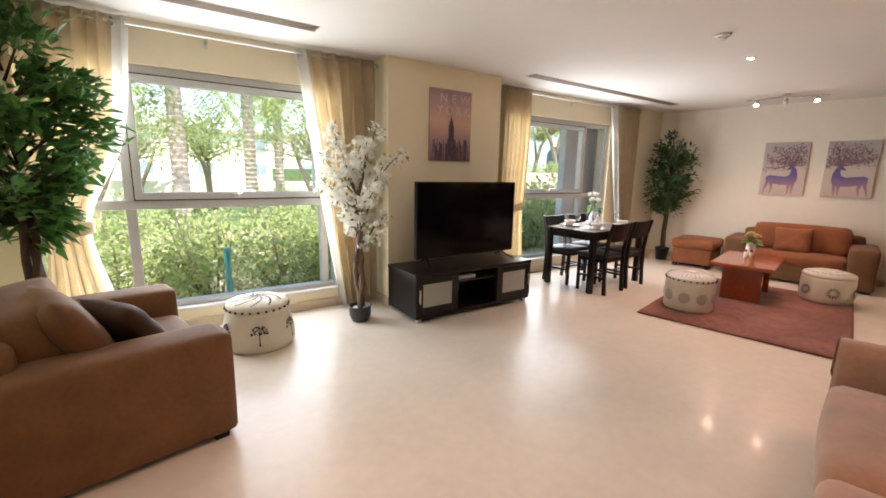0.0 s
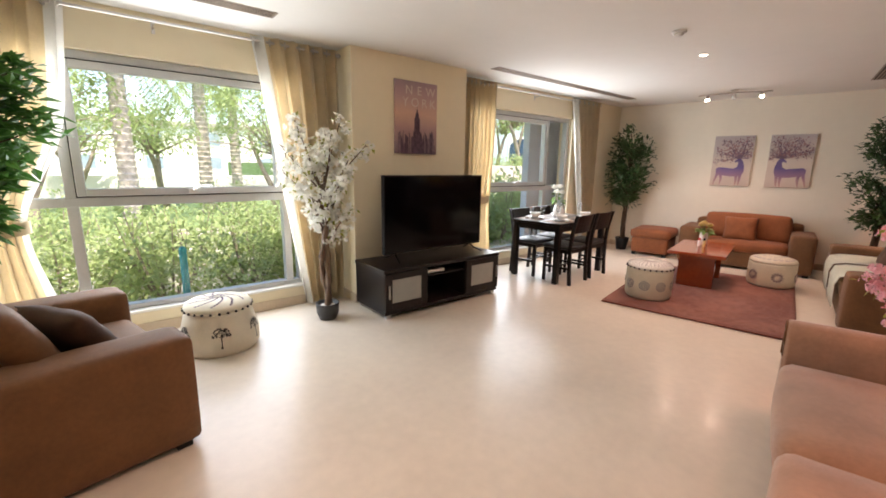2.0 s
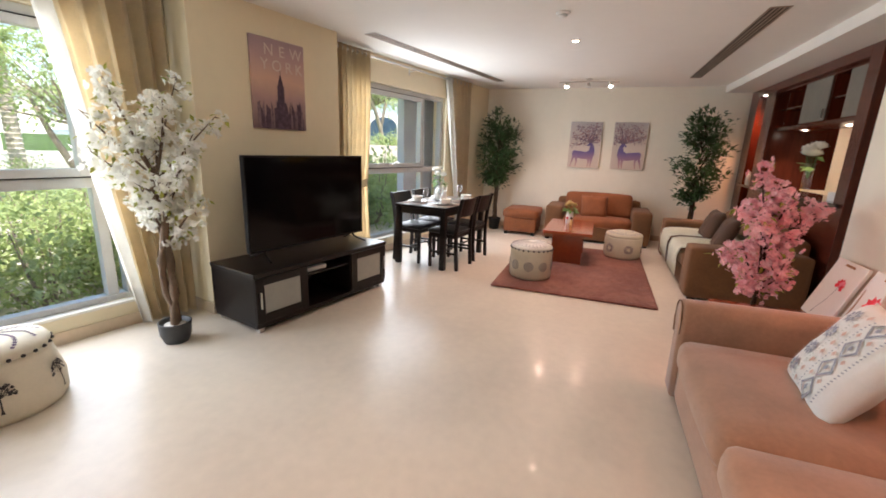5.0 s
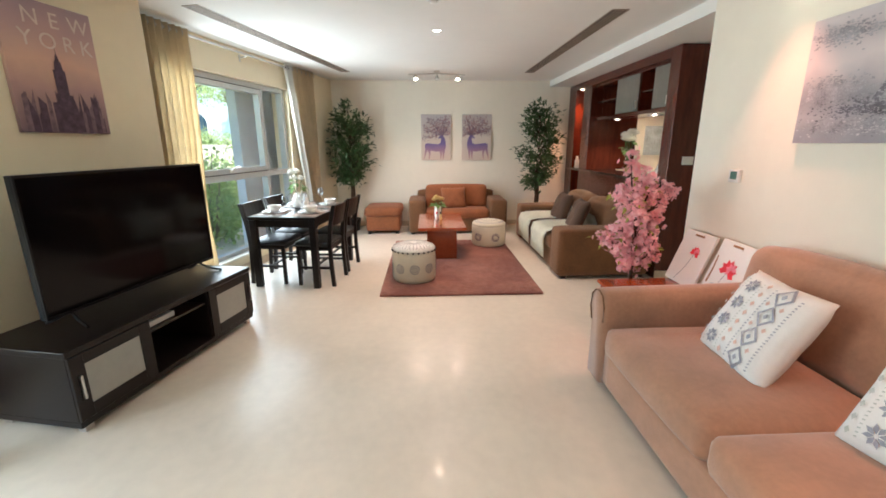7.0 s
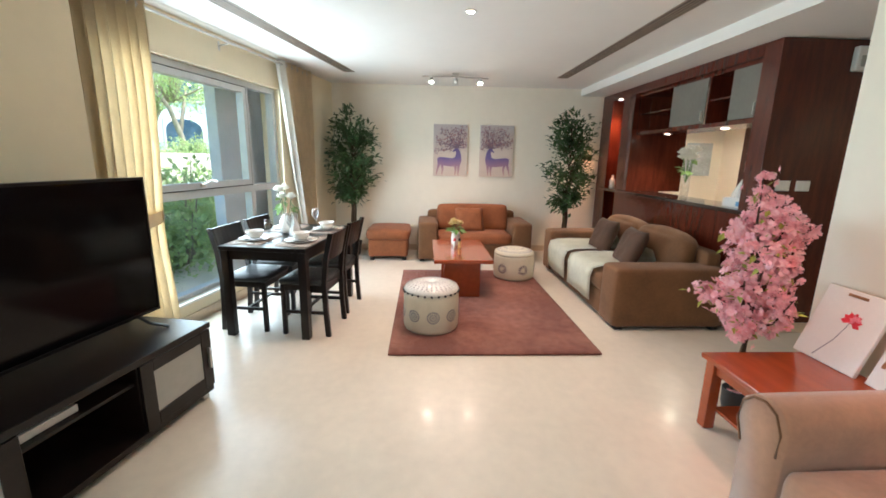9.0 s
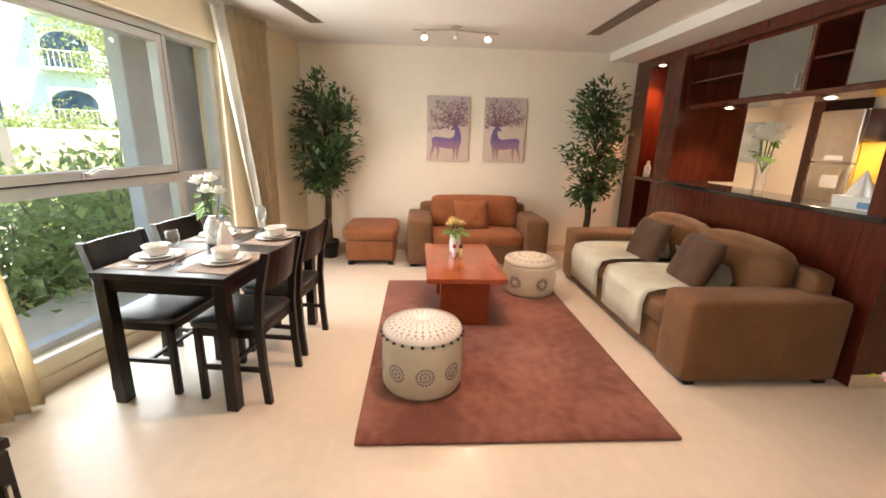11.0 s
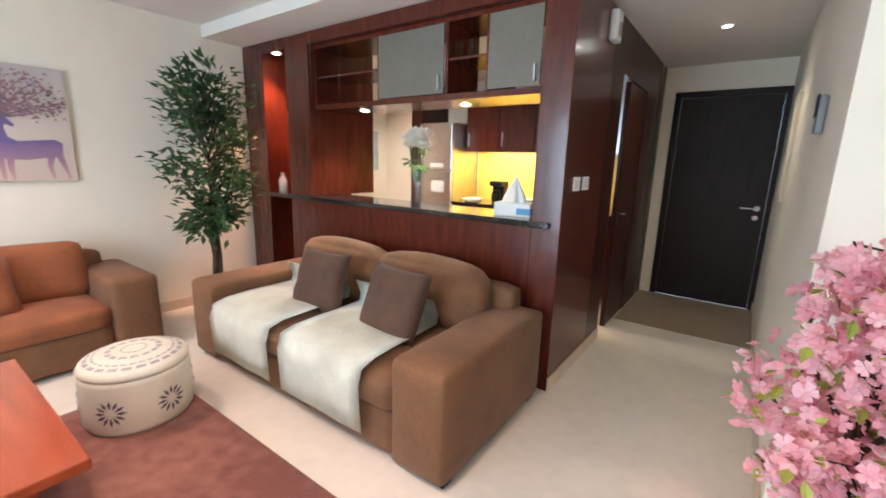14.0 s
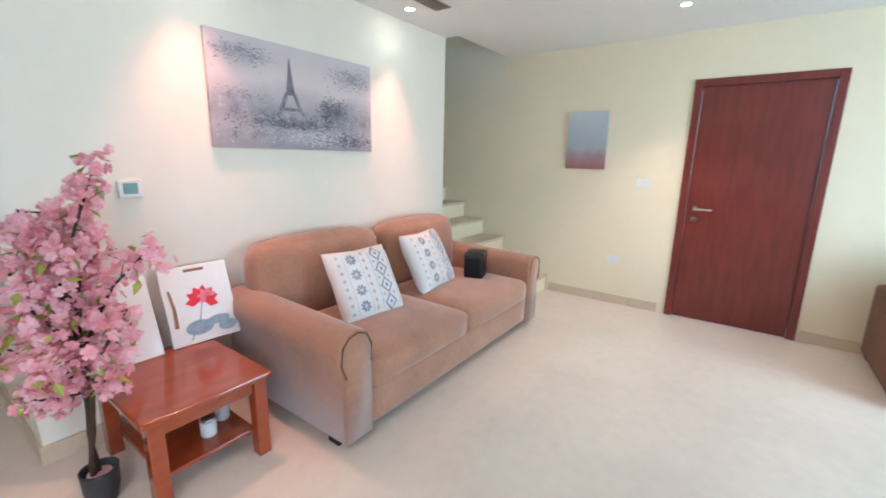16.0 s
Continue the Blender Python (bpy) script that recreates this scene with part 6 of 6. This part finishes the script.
for rr, n, w in ((0.216, 44, 0.009), (0.196, 30, 0.013), (0.168, 28, 0.012), (0.145, 30, 0.007), (0.125, 22, 0.010), (0.10, 18, 0.010), (0.075, 16, 0.008), (0.052, 10, 0.008)):
    for k in range(n):
        a = k * math.tau / n
        c, s = math.cos(a), math.sin(a)
        rad.append([((rr - w) * c, (rr - w) * s), (rr * c - w * 0.85 * s, rr * s + w * 0.85 * c), ((rr + w) * c, (rr + w) * s), (rr * c + w * 0.85 * s, rr * s - w * 0.85 * c)])
SOFTINK = mat("soft_grey_print", (0.40, 0.36, 0.37), 0.85, scale=25, vary=0.25)
on_top(p2, 0.235, 0.37, rad, "radial_prints", SOFTINK)
for k in range(6):
    a = k * math.tau / 6 + 3.4
    flo = []
    for w in range(12):
        t = w * math.tau / 12
        flo.append([(a + q * math.cos(t + o) / 0.245, 0.14 + q * math.sin(t + o)) for q, o in ((0.020, 0), (0.046, -0.17), (0.070, 0), (0.046, 0.17))])
    on_side(p3, 0.245, 0.33, 1.0, flo, "flower_print", PURPLE)
swirl = []
for k in range(110):
    a, rr = k * 0.62, 0.03 + 0.0016 * k
    swirl.append([(rr * math.cos(a) + 0.010 * math.cos(q), rr * math.sin(a) + 0.010 * math.sin(q)) for q in (0, 1.2, 2.4, 3.6, 4.8)])
on_top(p1, 0.236, 0.36, swirl, "swirl_prints", PURPLE)
on_top(p3, 0.245, 0.33, ring_polys(0, 0, 0.05, 0.06, 1.0) + ring_polys(0, 0, 0.10, 0.125, 1.0, 14) + ring_polys(0, 0, 0.17, 0.18, 1.0, 30) + ring_polys(0, 0, 0.195, 0.215, 1.0, 22), "top_prints", SOFTINK)

# ---------------- outside ----------------
structure("ground", box(-60, 90, 3.2, 160, -0.45, -0.35), GRASS, "sunlit lawn outside the windows", m=pose(0, 0, 0, 0, 0, WALL_YAW) @ pose(0, 1.9, 0))
structure("planting_bed", box(-14, 8, 0.26, 5.395, -0.349, -0.338), SANDM, "pale sandy gravel bed under the shrubs", "ground", m=WM)
structure("pavement", box(-14, 8, 5.4, 8.5, -0.349, -0.33), PAVE, "pale garden path outside the windows", m=WM)
rnd = random.Random(12)


def bush(m, w, d, h, n, size=0.08):
    ob = thing("hedge_bush", m, "sunlit green shrub in the garden bed", "shrub", "garden shrubs")
    pts, tw = [], bmesh.new()
    blobs = [(rnd.uniform(-w / 2, w / 2), rnd.uniform(-d / 2, d / 2), rnd.uniform(0.55, 1.0) * h, rnd.uniform(0.16, 0.34)) for _ in range(9)]
    for bx_, by_, bz_, br_ in blobs:
        tube([(bx_ * 0.3, by_ * 0.3, 0), (bx_ * 0.7, by_ * 0.7, bz_ * 0.5), (bx_, by_, bz_)], [0.02, 0.012, 0.004], 5, tw)
        for _ in range(n // 9):
            v = Vector([rnd.gauss(0, 1) for _ in range(3)]).normalized()
            q = Vector((bx_, by_, bz_ * rnd.choice((0.3, 0.55, 0.8)))) + Vector((v.x * br_ * 1.3, v.y * br_ * 1.3, v.z * br_ * 1.2)) * rnd.uniform(0.6, 1.1)
            if q.z < 0.02:
                q.z = rnd.uniform(0.02, 0.3)
            pts.append((q, v))
    part("twigs", tw, GARDENBARK, ob)
    part("foliage", leaf_cloud(pts, size, rnd, 0.6, 0.1), HEDGE, ob)
    return ob


B = bush(WM @ pose(-7.9, 2.0, -0.35), 1.3, 0.9, 1.15, 1900)
B2 = bush(WM @ pose(-6.9, 2.2, -0.35, 0, 0, 70), 1.3, 1.0, 1.25, 1900)
B3 = bush(WM @ pose(-5.9, 2.1, -0.35, 0, 0, 20), 1.3, 1.0, 1.1, 1900)
spots = [(-8.9, 2.2), (-4.9, 2.4), (-4.0, 2.6), (-3.1, 2.6), (-5.4, 2.9), (-7.3, 3.0), (-8.4, 3.1), (-6.4, 3.4), (-2.9, 4.2), (-4.3, 4.0), (-9.6, 3.4), (-1.9, 4.9), (-5.2, 5.0), (-8.0, 4.9), (-10.6, 4.2)]
for k, (a, b) in enumerate(spots):
    copy_thing((B, B2, B3)[k % 3], WM @ pose(a, b, -0.35, 0, 0, 50 * k))
for k in range(12):
    copy_thing((B, B2, B3)[k % 3], WM @ pose(-22 + 2.6 * k + rnd.uniform(-0.5, 0.5), 12 + rnd.uniform(-1, 1), -0.35, 0, 0, 77 * k))


def palm(m, h, seed):
    rnd = random.Random(seed)
    ob = thing("palm_tree", m, "tall date palm with a ringed trunk in the garden", "palm tree", "palm trees")
    prof = []
    n = int(h / 0.16)
    for k in range(n):
        z = h * k / n
        r = 0.21 - 0.04 * k / n
        prof += [(r, z), (r * 1.13, z + 0.10), (r * 0.98, z + 0.13)]
    part("trunk", lathe(prof, 16), PALMT, ob)
    vs = bmesh.new()
    for k in range(30):
        az, el = k * 2.4, rnd.uniform(-0.5, 1.2)
        p, d = Vector((0, 0, h)), Vector((math.cos(az) * math.cos(el), math.sin(az) * math.cos(el), math.sin(el)))
        spine = []
        for q in range(12):
            spine.append(p.copy())
            p += d * 0.27
            d = (d + Vector((0, 0, -0.13))).normalized()
        tube(spine, [0.02 - 0.0015 * q for q in range(12)], 4, vs)
        for q in range(1, 12):
            for f in (0, 0.5):
                o = spine[q - 1].lerp(spine[q], f)
                t = (spine[q] - spine[q - 1]).normalized()
                for s in (-1, 1):
                    side = t.cross(Vector((0, 0, 1))).normalized() * s
                    tip = o + (side * 0.42 + t * 0.28 + Vector((0, 0, -0.16))) * (1.1 - 0.05 * q)
                    vs.faces.new([vs.verts.new(o), vs.verts.new(o + t * 0.05), vs.verts.new(tip)])
    part("crown", vs, HEDGE, ob, "arching feathered fronds")
    return ob


peb = bmesh.new()
for _ in range(1500):
    a, b, r = rnd.uniform(-9.2, 0.5), rnd.uniform(0.42, 1.5), rnd.uniform(0.018, 0.045)
    c = WM @ Vector((a, b, -0.345 + r * 0.4))
    vs = [peb.verts.new(c + Vector((r * x * rnd.uniform(0.8, 1.2), r * y * rnd.uniform(0.8, 1.2), 0.6 * r * z))) for x, y, z in ((1, 0, 0), (0, 1, 0), (-1, 0, 0), (0, -1, 0), (0, 0, 1))]
    for q in range(4):
        peb.faces.new((vs[q], vs[(q + 1) % 4], vs[4]))
tagged(part("white_gravel", peb, LINING, smooth=True), "white pebbles along the foot of the facade", "gravel", kind="stuff")

P = palm(WM @ pose(-6.9, 9.5, -0.35), 4.6, 1)
for k, (a, b, s) in enumerate(((-4.6, 12.5, 1.0), (-9.6, 13.5, 1.0), (-2.8, 16, 1.0), (-12.5, 17, 1.0), (-15.5, 18, 1.0))):
    copy_thing(P, WM @ pose(a, b, -0.35, 0, 0, 60 * k))
tr2 = thing("garden_tree", WM @ pose(-8.6, 8.6, -0.35), "leaning broad-leaved tree in the garden", "tree")
tk, pts = bmesh.new(), []
tube([(0, 0, 0), (-0.1, 0.1, 0.8), (-0.5, 0.1, 1.7), (-1.1, 0.2, 2.5)], [0.13, 0.11, 0.09, 0.05], 10, tk)
tube([(-0.1, 0.1, 0.8), (0.3, 0.2, 1.8), (0.6, 0.2, 2.7)], [0.09, 0.07, 0.04], 8, tk)
for k in range(26):
    c = Vector((rnd.gauss(-0.3, 1.0), rnd.gauss(0.2, 0.7), rnd.uniform(2.3, 3.9)))
    tube([(-0.3, 0.15, 2.0), c * 0.5 + Vector((-0.1, 0.1, 1.1)), c], [0.04, 0.02, 0.006], 5, tk)
    for _ in range(90):
        v = Vector([rnd.gauss(0, 0.24) for _ in range(3)])
        pts.append((c + v, v))
part("trunk", tk, GARDENBARK, tr2, smooth=True)
part("crown", leaf_cloud(pts, 0.15, rnd, 0.5, 0.3), HEDGE, tr2)
for k, (a, b) in enumerate(((-11.0, 11.5), (-5.6, 15.0), (-3.0, 10.5), (-13.5, 15.5), (0.0, 15.0), (-8.0, 18.0))):
    copy_thing(tr2, WM @ pose(a, b, -0.35, 0, 0, 70 * k))
bl = thing("villa", WM @ pose(-6, 46, -0.35), "cream stucco villas beyond the garden", "building")
part("wall", box(-26, 22, 0, 8, 0, 5.2), STUCCO, bl)
part("roof", box(-26.4, 22.4, -0.4, 8.4, 5.2, 5.6, 0.03), PAVE, bl)
for k in range(9):
    for z in (0.9, 3.3):
        w = part("window", box(-24 + 5.2 * k, -22.4 + 5.2 * k, -0.06, 0.02, z, z + 1.4), CEILM, bl)
        part("pane", box(-23.9 + 5.2 * k, -22.5 + 5.2 * k, -0.07, -0.062, z + 0.1, z + 1.3), DARKGLASS, w)
structure("garden_wall", box(-30, 1.8, 19.0, 19.25, -0.35, 0.75), STUCCO, "low cream garden wall beyond the lawn", m=WM)
# raised terrace with a neighbouring building
structure("terrace_wall", box(2.0, 40, 7.0, 7.3, -0.35, 1.45), PAVE, "pale retaining wall of the raised lawn", m=WM)
structure("terrace_lawn", box(2.0, 60, 7.31, 40, -0.34, 1.40), GRASS, "raised lawn behind the retaining wall", m=WM)
for k in range(16):
    copy_thing((B, B2, B3)[k % 3], WM @ pose(3.0 + 1.1 * k, 7.9 + 0.2 * (k % 2), 1.40 - 0.55, 0, 0, 63 * k))
for k, (a, b) in enumerate(((-1.7, 2.3), (-1.0, 1.9), (-0.3, 2.6), (0.5, 3.2), (1.3, 2.7), (2.1, 4.0))):
    copy_thing((B3, B, B2)[k % 3], WM @ pose(a, b, -0.35, 0, 0, 41 * k) @ Matrix.Scale(1.4, 4))
PALEB = mat("pale_blue_render", (0.52, 0.60, 0.66), 0.85, scale=1.0, vary=0.08, bump=0.1)
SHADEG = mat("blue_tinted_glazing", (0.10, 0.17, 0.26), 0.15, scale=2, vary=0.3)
ab = thing("apartment_building", WM @ pose(22, 18, 1.40, 0, 0, -54), "pale blue rendered building with arched windows and balconies", "building")
part("wall", box(-14, 14, 0, 8, 0, 9.5, 0.02), PALEB, ab)
part("roof", box(-14.4, 14.4, -0.4, 8.4, 9.5, 9.9, 0.03), STUCCO, ab)
for k in range(6):
    for z in (0.3, 3.5, 6.5):
        x0 = -12.2 + 4.4 * k
        w = part("window", box(x0 - 0.1, x0 + 2.3, -0.10, 0.05, z, z + 2.2, 0.01), STUCCO, ab)
        pn = bmesh.new()
        ring = [(x0, z + 0.1), (x0 + 2.2, z + 0.1)] + [(x0 + 1.1 + 1.1 * math.cos(t), z + 1.3 + 0.75 * math.sin(t)) for t in np.linspace(0, math.pi, 9)]
        pn.faces.new([pn.verts.new((u, -0.105, v)) for u, v in ring])
        bmesh.ops.solidify(pn, geom=pn.faces[:], thickness=0.02)
        part("pane", pn, SHADEG, w)
        if k % 2:
            bc = bmesh.new()
            add_box(bc, x0 - 0.3, x0 + 2.5, -1.0, -0.1, z - 0.15, z)
            add_box(bc, x0 - 0.3, x0 + 2.5, -1.0, -0.95, z + 0.85, z + 0.92)
            for j in range(12):
                add_box(bc, x0 - 0.3 + 0.25 * j, x0 - 0.26 + 0.25 * j, -0.99, -0.96, z, z + 0.85)
            part("balcony", bc, STUCCO, ab)
for k, (a, b) in enumerate(((9.5, 10.5), (13.5, 11.0), (12.0, 14.5), (18.0, 13.0))):
    copy_thing(tr2, WM @ pose(a, b, 1.40, 0, 0, 95 * k))
col = thing("facade_column", WM @ pose(-1.45, 0.40, -0.35), "grey rendered building column outside the window", "column")
part("shaft", box(-0.57, 1.95, 0, 0.13, 0.2, 4.2, 0.01), COLUMN, col)
part("plinth", box(-0.59, 1.98, -0.02, 0.15, 0, 0.2, 0.01), COLUMN, col)

post = thing("bollard", WM @ pose(-6.86, 0.9, -0.35), "turquoise painted post among the shrubs", "post")
part("pole", lathe([(0.035, 0), (0.035, 0.86), (0.025, 0.89), (0.005, 0.90)], 16), mat("turquoise_paint", (0.05, 0.35, 0.33), 0.5, vary=0.15), post, smooth=True)

bpy.context.view_layer.update()
